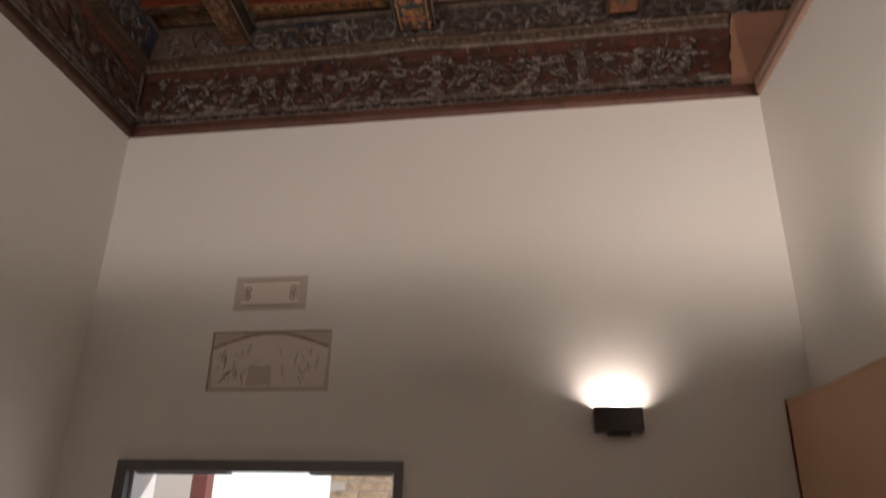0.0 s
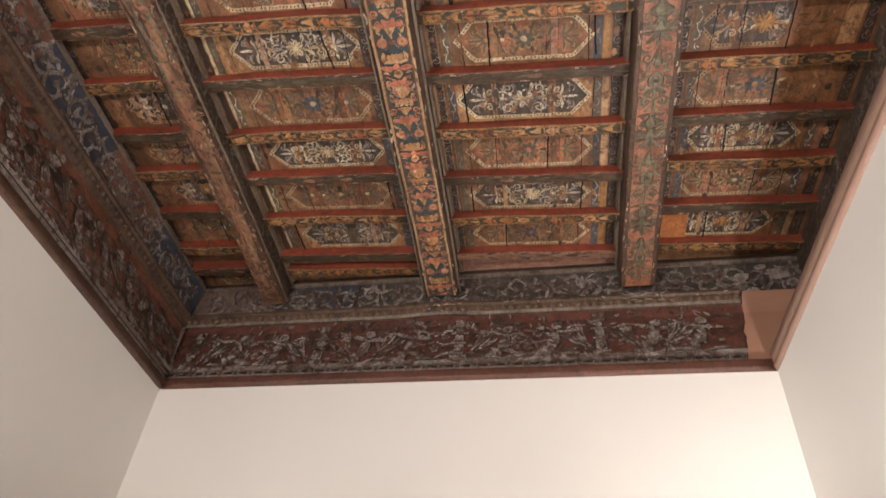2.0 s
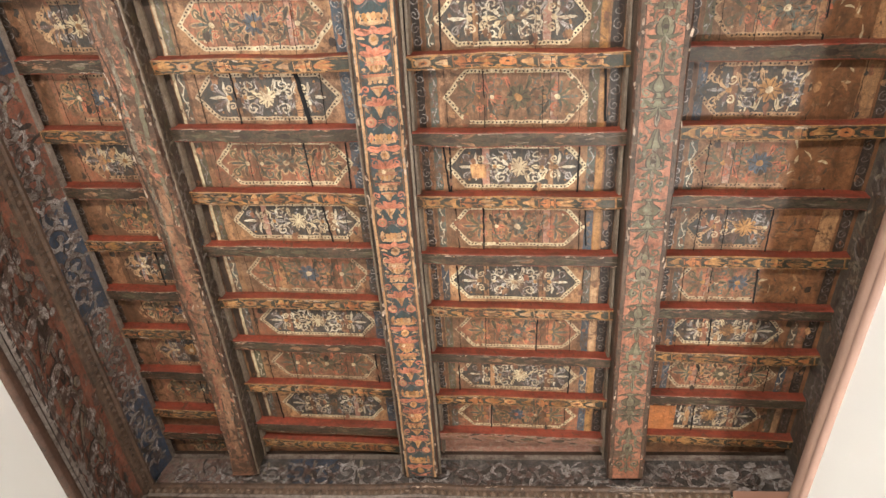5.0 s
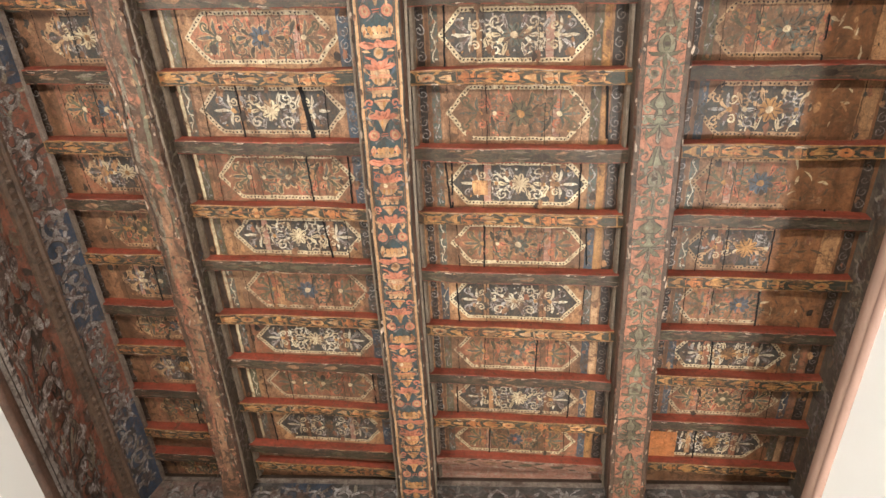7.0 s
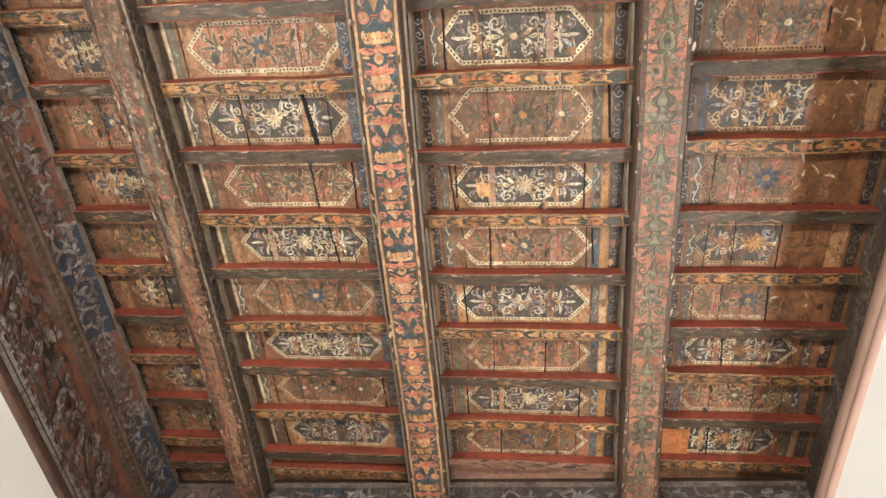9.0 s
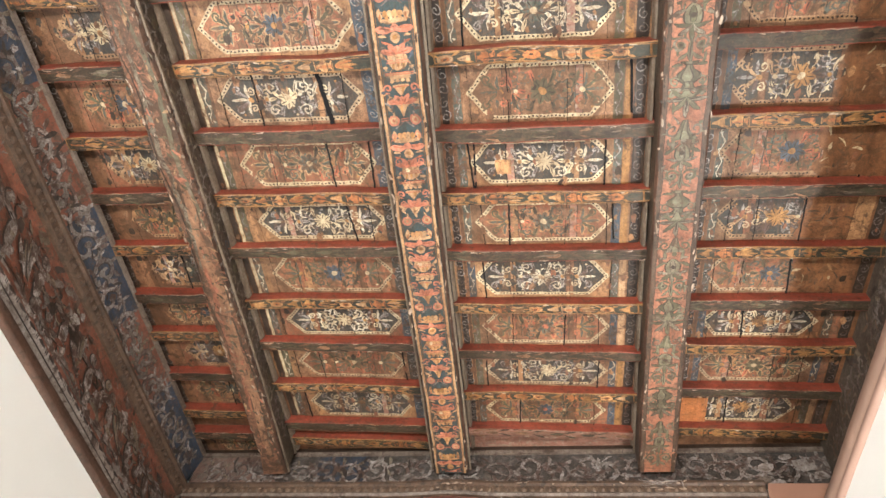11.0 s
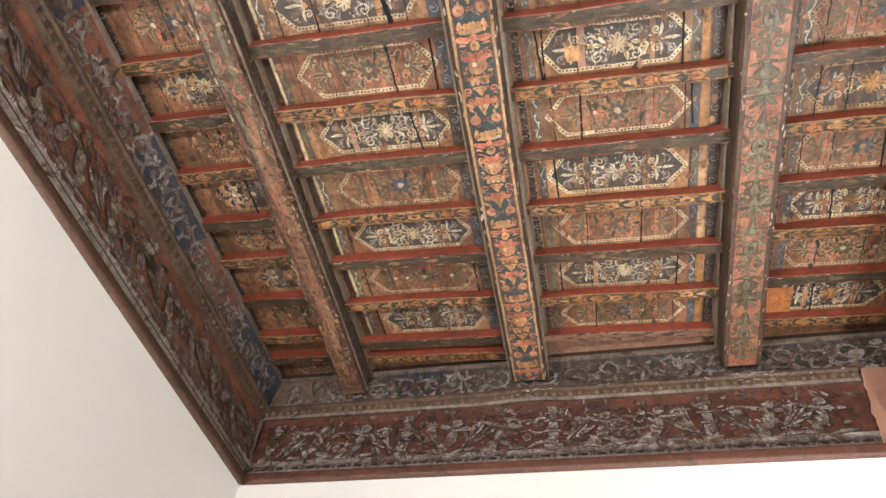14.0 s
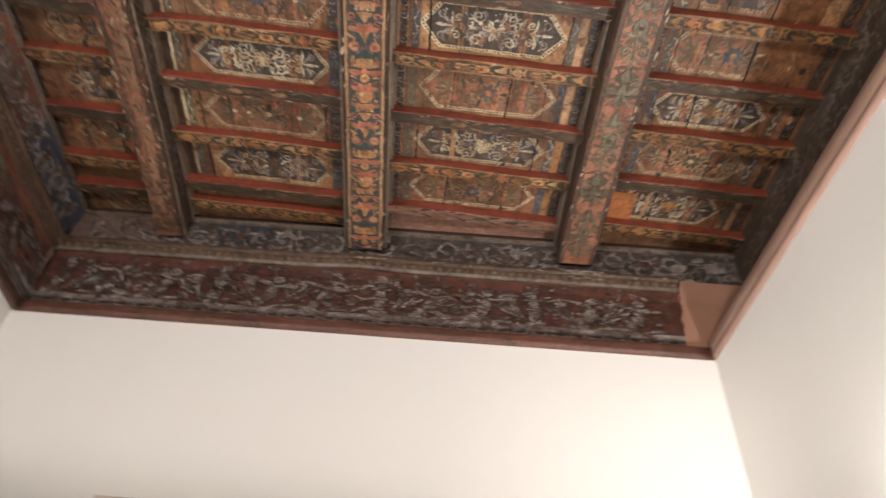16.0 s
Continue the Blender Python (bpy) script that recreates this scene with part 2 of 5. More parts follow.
# ---------------------------------------------------------------- mesh helpers
class Build:
    """Collects faces with their materials and makes one mesh of them."""

    def __init__(self, origin=(0, 0, 0)):
        self.v, self.f, self.k, self.mats, self.o = [], [], [], [], Vector(origin)

    def face(self, pts, mat):
        i = len(self.v)
        self.v += [tuple(Vector(p) - self.o) for p in pts]
        self.f.append(tuple(range(i, i + len(pts))))
        self.k.append(self.slot(mat))

    def slot(self, mat):
        if mat not in self.mats:
            self.mats.append(mat)
        return self.mats.index(mat)

    def grid(self, rows, mat, closed=False):
        """A skin over rows of points that share their vertices; mat may be one material or one for each strip."""
        i, w = len(self.v), len(rows[0])
        for r in rows:
            self.v += [tuple(Vector(p) - self.o) for p in r]
        for a in range(len(rows) - 1):
            for b in range(w if closed else w - 1):
                c = (b + 1) % w
                self.f.append((i + a * w + b, i + (a + 1) * w + b, i + (a + 1) * w + c, i + a * w + c))
                self.k.append(self.slot(mat[b] if isinstance(mat, list) else mat))

    def box(self, lo, hi, mat, skew=None):
        (x0, y0, z0), (x1, y1, z1) = lo, hi
        c = [(x, y, z) for z in (z0, z1) for y in (y0, y1) for x in (x0, x1)]
        if skew:
            c = [skew(*p) for p in c]
        i = len(self.v)
        self.v += [tuple(Vector(p) - self.o) for p in c]
        for q in ((0, 2, 3, 1), (4, 5, 7, 6), (0, 1, 5, 4), (2, 6, 7, 3), (0, 4, 6, 2), (1, 3, 7, 5)):
            self.f.append(tuple(i + j for j in q))
            self.k.append(self.slot(mat))

    def mesh(self, name):
        me = bpy.data.meshes.new(name)
        me.from_pydata(self.v, [], self.f)
        for m in self.mats:
            me.materials.append(m)
        me.polygons.foreach_set("material_index", self.k)
        me.update()
        return me

    def make(self, name, parent=None, label="", smooth=False, kind=""):
        ob = new(name, self.mesh(name))
        tagged(ob, kind=kind)
        if smooth:
            ob.data.polygons.foreach_set("use_smooth", [True] * len(ob.data.polygons))
        if parent:
            ob.parent = parent
        else:
            ob.location = self.o
        if label:
            tagged(ob, label)
        return ob


def thing(name, place, label, category, group="", kind=""):
    ob = new(name)
    ob.location = place
    ob.empty_display_size = 0.1
    return tagged(ob, label, category, group, kind)


class Brush:
    """Paints flat motifs on a surface: at(a, b, h) gives the place of the plane's point (a, b), h in front of it."""

    def __init__(self, build, at, rng, wobble=0.0022):
        self.b, self.r, self.n = build, rng, 0

        def shaky(x, y, h=0.0):
            u = math.sin(61 * y + 1.3 * math.sin(23 * x)) + 0.7 * math.sin(143 * y + 31 * x)
            v = math.sin(57 * x + 1.7 * math.sin(19 * y)) + 0.7 * math.sin(131 * x + 37 * y)
            return at(x + wobble * u, y + wobble * v, h)

        self.at = shaky

    def poly(self, pts, mat, layer=1):
        self.n = (self.n + 1) % 37
        h = 0.0009 * layer + 0.000022 * self.n
        line = []
        for (x, y), (u, v) in zip(pts, list(pts[1:]) + [pts[0]]):
            k = min(24, 1 + int(math.hypot(u - x, v - y) / 0.05))
            line += [self.at(x + (u - x) * j / k, y + (v - y) * j / k, h) for j in range(k)]
        self.b.face(line, mat)

    def disc(self, x, y, r, mat, layer=2, n=8, ry=None, turn=0.0):
        ry = ry or r
        c, s = math.cos(turn), math.sin(turn)
        pts = []
        for i in range(n):
            t = 2 * math.pi * (i + 0.5) / n
            px, py = r * math.cos(t), ry * math.sin(t)
            pts.append((x + px * c - py * s, y + px * s + py * c))
        self.poly(pts, mat, layer)

    def leaf(self, x, y, turn, length, width, mat, layer=2, bend=0.0):
        c, s = math.cos(turn), math.sin(turn)
        up, dn = [], []
        for t, w in ((0.0, 0.16), (0.2, 0.55), (0.45, 0.92), (0.7, 1.0), (0.88, 0.66), (1.0, 0.1)):
            px, m = t * length, bend * length * t * t
            for side, out in ((1, up), (-1, dn)):
                py = m + side * w * width / 2
                out.append((x + px * c - py * s, y + px * s + py * c))
        self.poly(up + dn[::-1], mat, layer)

    def stroke(self, pts, width, mat, layer=2, taper=True):
        k = len(pts)
        self.n = (self.n + 1) % 37
        h = 0.0009 * layer + 0.000022 * self.n
        left, right = [], []
        for i, (x, y) in enumerate(pts):
            x0, y0 = pts[max(0, i - 1)]
            x1, y1 = pts[min(k - 1, i + 1)]
            d = math.hypot(x1 - x0, y1 - y0) or 1
            w = width / 2 * ((0.25 + 0.75 * math.sin(math.pi * (0.12 + 0.8 * i / (k - 1)))) if taper else 1)
            nx, ny = -(y1 - y0) / d * w, (x1 - x0) / d * w
            left.append(self.at(x + nx, y + ny, h))
            right.append(self.at(x - nx, y - ny, h))
        self.b.grid([left, right], mat)

    def scroll(self, x, y, turn, size, width, mat, flip=1, layer=2, turns=1.35, leaves=0, lmat=None):
        pts = []
        for i in range(17):
            t = i / 16
            r = size * (0.12 + 0.88 * (1 - t)) * 0.5
            a = turn + flip * (2 * math.pi * turns * t + math.pi)
            cx, cy = x + 0.5 * size * math.cos(turn), y + 0.5 * size * math.sin(turn)
            pts.append((cx + r * math.cos(a), cy + r * math.sin(a)))
        self.stroke(pts, width, mat, layer)
        for i in range(leaves):
            p, q = pts[1 + i * 2], pts[2 + i * 2]
            a = math.atan2(q[1] - p[1], q[0] - p[0])
            self.leaf(p[0], p[1], a - flip * 0.9, size * 0.36, size * 0.13, lmat or mat, layer, -flip * 0.3)

    def rosette(self, x, y, r, mat, core, petals=8, layer=3, back=None):
        if back:
            self.disc(x, y, r * 1.12, back, layer - 1, 12)
        for i in range(petals):
            a = 2 * math.pi * i / petals + 0.2
            self.disc(x + 0.62 * r * math.cos(a), y + 0.62 * r * math.sin(a), r * 0.4, mat, layer, 8, r * 0.27, a)
        self.disc(x, y, r * 0.3, core, layer + 1, 8)

    def wave(self, x0, y0, x1, y1, amp, periods, width, mat, layer=2):
        d = math.hypot(x1 - x0, y1 - y0)
        ux, uy = (x1 - x0) / d, (y1 - y0) / d
        pts = []
        k = max(8, int(periods * 8))
        for i in range(k + 1):
            s = d * i / k
            o = amp * math.sin(2 * math.pi * periods * i / k)
            pts.append((x0 + ux * s - uy * o, y0 + uy * s + ux * o))
        self.stroke(pts, width, mat, layer, taper=False)

    def outline(self, prof, x, y, s, mat, layer=2, axis=(0, 1)):
        """A shape symmetric to its axis: prof lists (along, half width)."""
        ax, ay = axis
        one = [(x + ax * s * t - ay * s * w, y + ay * s * t + ax * s * w) for t, w in prof]
        two = [(x + ax * s * t + ay * s * w, y + ay * s * t - ax * s * w) for t, w in prof]
        for i in range(len(prof) - 1):
            self.poly([one[i], one[i + 1], two[i + 1], two[i]], mat, layer)


class Inked(Brush):
    """The same motifs with dark outlines under every leaf and tendril."""

    def leaf(self, x, y, turn, length, width, mat, layer=2, bend=0.0):
        Brush.leaf(self, x, y, turn, length * 1.05, width * 1.22, DARK, layer - 1, bend)
        Brush.leaf(self, x, y, turn, length, width, mat, layer, bend)

    def outline(self, prof, x, y, s, mat, layer=2, axis=(0, 1)):
        Brush.outline(self, [(t, w * 1.15 + 0.02) for t, w in prof], x, y, s, DARK, layer - 1, axis)
        Brush.outline(self, prof, x, y, s, mat, layer, axis)


VASE = [(0.0, 0.22), (0.06, 0.22), (0.1, 0.08), (0.2, 0.1), (0.36, 0.3), (0.5, 0.33), (0.62, 0.2), (0.7, 0.12), (0.8, 0.16), (0.86, 0.27), (0.92, 0.27)]
BELL = [(0.0, 0.05), (0.15, 0.1), (0.4, 0.16), (0.62, 0.3), (0.68, 0.3)]
MASK = [(0.0, 0.06), (0.12, 0.2), (0.35, 0.27), (0.6, 0.27), (0.75, 0.18), (0.8, 0.05)]


def candelabrum(br, y0, y1, half, main, accent, pale, shade, step=0.17):
    """Stacked vases, lotus leaves, bells and scroll pairs up the middle of a band, x across and y along."""
    r, y, k = br.r, y0 + 0.03, 0
    up = math.pi / 2
    while y < y1 - step:
        kind = k % 5
        s = half * r.uniform(0.95, 1.1)
        m, a = (main, accent) if r.random() < 0.6 else (accent, main)
        if kind == 0:
            br.outline(VASE, 0, y, s * 1.7, m, 2)
            br.outline([(t, w * 0.45) for t, w in VASE], -s * 0.06, y, s * 1.7, pale, 3)
            for t in (0.08, 0.62, 0.84):
                br.poly([(-s * 0.3, y + s * 1.7 * t), (s * 0.3, y + s * 1.7 * t), (s * 0.3, y + s * 1.7 * t + 0.005), (-s * 0.3, y + s * 1.7 * t + 0.005)], shade, 4)
            for f in (-1, 1):
                br.scroll(f * half * 0.42, y + s * 0.9, up - f * 1.0, s * 0.55, 0.011, pale, f, leaves=2, lmat=a)
                br.leaf(f * half * 0.22, y + s * 1.45, up - f * 0.9, s * 0.75, s * 0.2, a, 2, -f * 0.3)
                br.leaf(f * half * 0.3, y + s * 0.2, up - f * 1.9, s * 0.55, s * 0.16, m, 2, f * 0.3)
        elif kind == 1:
            for j in (-3, -2, -1, 0, 1, 2, 3):
                br.leaf(0, y + s * 0.2, up + j * 0.5, s * (1.05 - 0.09 * abs(j)), s * 0.24, a if j % 2 else m, 2 + abs(j) % 2, 0.24 * j)
                br.leaf(0, y + s * 0.2, up + j * 0.5, s * (0.75 - 0.09 * abs(j)), s * 0.07, pale if j % 2 else shade, 4, 0.24 * j)
            br.outline(BELL, 0, y - s * 0.45, s * 0.9, pale, 4)
            for f in (-1, 1):
                br.leaf(f * half * 0.2, y - s * 0.1, up - f * 2.1, s * 0.7, s * 0.18, m, 2, f * 0.4)
                br.scroll(f * half * 0.45, y + s * 0.05, up - f * 1.7, s * 0.45, 0.01, pale, f)
        elif kind == 2:
            br.outline(BELL, 0, y, s * 1.5, m, 2)
            br.outline([(t, w * 0.4) for t, w in BELL], s * 0.05, y, s * 1.5, pale, 3)
            br.disc(0, y + s * 1.15, s * 0.16, a, 3)
            for f in (-1, 1):
                br.scroll(f * half * 0.22, y + s * 0.35, up - f * 1.2, s * 0.75, 0.013, a, -f, leaves=3, lmat=pale)
                br.leaf(f * half * 0.45, y + s * 0.85, up - f * 0.3, s * 0.65, s * 0.2, pale, 2, f * 0.25)
                br.disc(f * half * 0.8, y + s * 0.2, s * 0.1, m, 2, 6)
        elif kind == 3:
            br.outline(MASK, 0, y, s * 1.25, pale, 2)
            br.outline([(t, w * 0.5) for t, w in MASK], 0, y + s * 0.1, s * 0.9, m, 3)
            br.disc(0, y + s * 0.5, s * 0.13, shade, 4, 6)
            for j in (-2, -1, 0, 1, 2):
                br.leaf(0, y + s * 0.88, up + j * 0.6, s * 0.7, s * 0.2, a if j % 2 else m, 3, 0.25 * j)
            for f in (-1, 1):
                br.leaf(f * half * 0.3, y + s * 0.25, up - f * 1.5, s * 0.6, s * 0.2, a, 2, f * 0.35)
                br.leaf(f * half * 0.35, y + s * 0.05, up - f * 2.2, s * 0.45, s * 0.14, m, 2, f * 0.3)
        else:
            for f in (-1, 1):
                br.scroll(f * half * 0.1, y + s * 0.35, (0 if f > 0 else math.pi) + f * 0.4, s * 0.8, 0.016, m, f, leaves=4, lmat=a)
                br.disc(f * half * 0.5, y + s * 0.5, s * 0.16, a, 3)
                br.disc(f * half * 0.5, y + s * 0.5, s * 0.08, shade, 4, 6)
                br.leaf(f * half * 0.1, y + s * 0.8, up - f * 0.5, s * 0.55, s * 0.16, pale, 3, -f * 0.3)
            br.leaf(0, y + s * 0.1, up, s * 1.2, s * 0.22, pale, 3)
            br.leaf(0, y + s * 0.2, up, s * 0.9, s * 0.06, shade, 4)
        y += step * r.uniform(0.95, 1.05) * (1.12 if kind == 0 else 0.97)
        k += 1


PEACH = aged("peach_paint", (0.60, 0.36, 0.17), bare=(0.28, 0.15, 0.075), wear=0.45)
# worn strips; kept pale so the colour also carries the beams' edge highlights
STRIP = aged("worn_strip_with_highlight", (0.19, 0.16, 0.13), bare=(0.36, 0.32, 0.27), wear=0.42, dirt=0.5)
FRIEZE_K = aged("grey_black_ground", (0.055, 0.058, 0.064), bare=(0.17, 0.15, 0.14), wear=0.45, dirt=0.4)
# white ground in the losses; on beam and joist edges also painted glints
GESSO = aged("gesso_chips", (0.55, 0.47, 0.40), bare=(0.3, 0.2, 0.15), wear=0.45, dirt=0.3)
ROSEWORN = aged("rose_worn_paint", (0.36, 0.19, 0.15), bare=(0.5, 0.42, 0.36), wear=0.45, dirt=0.4, run="x")
EGG_P = aged("egg_highlight", (0.165, 0.112, 0.075), bare=(0.11, 0.08, 0.06), wear=0.45, dirt=0.5)
WOOD_R = aged("warm_brown_board", (0.28, 0.13, 0.057), bare=(0.2, 0.1, 0.045), wear=0.48, dirt=0.5, vary=0.3)
EASTB = aged("sooty_east_board", (0.06, 0.055, 0.05), bare=(0.14, 0.115, 0.09), wear=0.46, dirt=0.5)
DASH = aged("pale_dash_band", (0.40, 0.385, 0.37), bare=(0.16, 0.12, 0.10), wear=0.45, dirt=0.5, varnish=(0.97, 0.94, 0.92))
# darker copy of the pink wood, for shading bands painted on the moulding
PINK_SHADED = plain("shaded_pink_wood", (0.23, 0.14, 0.105), 0.6, vary=0.3, s1=6, s2=60)
OX_W = aged("red_brown_ground", (0.25, 0.092, 0.062), bare=(0.14, 0.10, 0.082), wear=0.47, dirt=0.6, vary=0.35)
OLIVE = aged("olive_grisaille", (0.25, 0.24, 0.20), bare=(0.11, 0.07, 0.05), wear=0.48, dirt=0.5)
PEACHW = aged("peach_worn_wood", (0.40, 0.235, 0.15), bare=(0.17, 0.10, 0.065), wear=0.45, dirt=0.5, vary=0.2)
VERDE = aged("dull_green_paint", (0.105, 0.112, 0.07), bare=(0.16, 0.10, 0.06), wear=0.40, dirt=0.4)
SAGE = aged("sage_grey_paint", (0.19, 0.195, 0.14), bare=(0.16, 0.10, 0.065), wear=0.43)
ROSE = aged("rose_paint", (0.54, 0.22, 0.15), bare=(0.25, 0.12, 0.085), wear=0.42)
SAND = aged("sand_paint", (0.52, 0.36, 0.215), bare=(0.27, 0.155, 0.09), wear=0.44)


def vase_stack(br, length, half, period):
    """Lotus goblets, roundels, bowls, canopies and urns, one above another, repeating along a band."""
    r, up = br.r, math.pi / 2

    def shape(y, h, prof, mat, layer=2, dx=0.0):
        pts = [(dx + w * half, y + t * h) for t, w in prof] + [(dx - w * half, y + t * h) for t, w in reversed(prof)]
        br.poly(pts, mat, layer)

    def bars(y, n, w, mat, gap=0.013):
        for q in range(n):
            br.poly([(-w * half, y + q * gap), (w * half, y + q * gap), (w * half, y + q * gap + 0.005), (-w * half, y + q * gap + 0.005)], mat, 5)

    def lotus(y, s, mat):
        for j in (-2, 2, -1, 1, 0):
            br.leaf(0, y, up + j * 0.7, s * (0.55 + 0.25 * abs(j)), s * 0.38, mat, 4, -0.02 * j)
            br.leaf(0, y, up + j * 0.7, s * (0.36 + 0.2 * abs(j)), s * 0.1, CORAL, 5, -0.02 * j)

    def sprigs(y, mats, out=0.62, n=1):
        for f in (-1, 1):
            for q in range(n):
                br.leaf(f * half * out, y + q * 0.035, up - f * r.uniform(0.7, 1.5), half * 0.42, half * 0.17, r.choice(mats), 3, f * 0.35)
                br.leaf(f * half * (out - 0.1), y + q * 0.035, up - f * r.uniform(2.0, 2.6), half * 0.3, half * 0.12, r.choice(mats), 3, -f * 0.3)

    y = 1.035 - 2 * period
    while y < length - 0.06:
        p = period * r.uniform(0.97, 1.03)
        v = r.choice((SAND, PEACH, OCHRE, SAND))
        # cone vase between small sprays
        shape(y, 0.09 * p, [(0, 0.05), (0.75, 0.34), (0.78, 0.42), (1, 0.42)], v)
        shape(y + 0.01, 0.06 * p, [(0, 0.02), (1, 0.12)], OCHRE, 3, 0.1 * half)
        bars(y + 0.07 * p, 1, 0.42, CORAL)
        for f in (-1, 1):
            br.scroll(f * half * 0.62, y + 0.01, up - f * 0.2, 0.085 * p, 0.012, ROSE, f, 3, leaves=2, lmat=SAND)
            br.leaf(f * half * 0.75, y + 0.05 * p, up - f * 2.4, half * 0.35, half * 0.16, r.choice((SAND, BLUE)), 3, f * 0.3)
        # tiered bowl
        y1 = y + 0.105 * p
        for q in (-0.42, -0.14, 0.14, 0.42):
            br.leaf(q * half, y1 + 0.035 * p, -up, 0.035 * p, half * 0.24, v, 3)
        shape(y1 + 0.028 * p, 0.05 * p, [(0, 0.5), (0.5, 0.56), (1, 0.62)], v, 4)
        bars(y1 + 0.062 * p, 2, 0.74, CORAL, 0.010)
        # urn with a lotus on top
        y2 = y + 0.20 * p
        br.disc(-half * 0.68, y2 + 0.02, half * 0.14, SAND, 3, 7, half * 0.08)
        br.disc(half * 0.68, y2 + 0.02, half * 0.14, SAND, 3, 7, half * 0.08)
        shape(y2, 0.135 * p, [(0, 0.14), (0.1, 0.2), (0.18, 0.36), (0.5, 0.52), (0.85, 0.5), (1, 0.3)], v, 3)
        for q in (-0.26, 0.0, 0.26):
            br.leaf(q * half, y2 + 0.01 * p, up, 0.06 * p, half * 0.13, OCHRE, 4)
        bars(y2 + 0.062 * p, 2, 0.6, ROSE, 0.012)
        br.disc(-half * 0.18, y2 + 0.1 * p, half * 0.13, CREAM, 5, 8)
        lotus(y2 + 0.135 * p, half * 0.8, ROSE)
        sprigs(y2 + 0.09 * p, (SAND, BLUE, SAND), 0.6)
        # canopy over a plain bud
        y3 = y + 0.41 * p
        br.disc(0, y3 + 0.05 * p, half * 0.27, v, 3, 10, 0.045 * p)
        br.disc(0, y3 + 0.055 * p, half * 0.15, OCHRE, 4, 8, 0.02 * p)
        for f in (-1, 1):
            br.leaf(0, y3 + 0.115 * p, up - f * 1.75, half * 0.95, half * 0.42, ROSE, 4, f * 0.2)
            br.leaf(f * half * 0.05, y3 + 0.12 * p, up - f * 1.7, half * 0.75, half * 0.11, CORAL, 5, f * 0.2)
            br.leaf(f * half * 0.45, y3 + 0.05 * p, up - f * 1.0, half * 0.4, half * 0.15, SAND, 3, -f * 0.3)
            br.leaf(f * half * 0.3, y3, up - f * 1.5, half * 0.5, half * 0.12, CORAL, 3, f * 0.3)
        br.disc(0, y3 + 0.125 * p, half * 0.2, ROSE, 5, 8)
        # crown bowl with flames
        y4 = y + 0.565 * p
        shape(y4, 0.04 * p, [(0, 0.3), (0.4, 0.62), (1, 0.78)], v, 3)
        for q in (-0.3, -0.1, 0.1, 0.3):
            br.leaf(q * half, y4 + 0.03 * p, up - q * 0.7, 0.07 * p, half * 0.3, r.choice((PEACH, OCHRE, SAND)), 4)
        for f in (-1, 1):
            br.leaf(f * half * 0.62, y4 + 0.01 * p, up - f * 0.25, 0.11 * p, half * 0.24, v, 3, f * 0.2)
            br.leaf(f * half * 0.72, y4 + 0.02 * p, up + f * 0.2, 0.06 * p, half * 0.1, ORANGE, 5)
        # roundels on stalks
        y5 = y + 0.72 * p
        for f in (-1, 1):
            br.disc(f * half * 0.58, y5 + 0.055 * p, half * 0.31, ROSE, 3, 10)
            br.disc(f * half * 0.58, y5 + 0.055 * p, half * 0.2, SAND, 4, 8)
            br.disc(f * half * 0.58, y5 + 0.055 * p, half * 0.09, CORAL, 5, 7)
            br.stroke([(f * half * 0.5, y5 - 0.01), (f * half * 0.25, y5 + 0.02 * p), (0, y5 + 0.05 * p)], 0.012, GREY_M, 3)
        bars(y5 + 0.045 * p, 2, 0.2, CORAL, 0.012)
        # goblet with a lotus on top
        y6 = y + 0.835 * p
        shape(y6 - 0.02 * p, 0.115 * p, [(0, 0.04), (0.3, 0.1), (0.6, 0.2), (0.9, 0.34), (1, 0.3)], v, 3)
        br.leaf(-half * 0.06, y6 + 0.01 * p, up, 0.075 * p, half * 0.12, OCHRE, 4)
        lotus(y6 + 0.09 * p, half * 0.78, ROSE)
        sprigs(y6 + 0.02 * p, (SAND, SAND, GREY_M), 0.58, 2)
        for yy in (0.17, 0.36, 0.62, 0.94):
            for f in (-1, 1):
                br.scroll(f * half * 0.4, y + yy * p, up - f * r.uniform(0.9, 1.4), half * 0.5, 0.007, r.choice((SAND, ROSE, OLIVE)), f * r.choice((-1, 1)), 3, leaves=2, lmat=r.choice((SAND, ROSE)))
        y += p

# ---------------------------------------------------------------- plan of the room
FAR, NEAR, HEAD, TOP = 4.0, -1.75, 4.37, 5.53
JOIST_Z, BEAM_Z, ROOF = 5.46, 5.32, 5.62


def x_left(y):
    return -2.15 + 0.04 * (4 - y)


def x_right(y):
    return 2.15 + 0.05 * (4 - y)


def x_frieze(y):
    return -2.25 + 0.05 * (4 - y)


X_EAST = 2.63


def x_east(y):
    return 2.59 + 0.045 * (4 - y)


Y_FRIEZE = 4.2
# main beams: x at y = 0, lean along y, width
BEAMS = [(-1.335, -0.041, 0.20), (0.094, -0.051, 0.268), (1.495, -0.0233, 0.26)]
# near edge of every joist at the middle of its bay
ROWS_IN_BAY = [
    [0.886, 1.306, 1.689, 2.089, 2.490, 2.838, 3.245, 3.640, 3.90],
    [0.962, 1.372, 1.792, 2.183, 2.608, 2.993, 3.407, 3.826, 4.01],
    [1.046, 1.490, 1.896, 2.307, 2.730, 3.146, 3.544, 3.938],
    [1.111, 1.541, 1.970, 2.386, 2.785, 3.156, 3.559, 3.965],
]
LEAN = 0.062
JOIST_W = 0.085


def beam_x(i, y):
    x0, k, w = BEAMS[i]
    return x0 + k * y


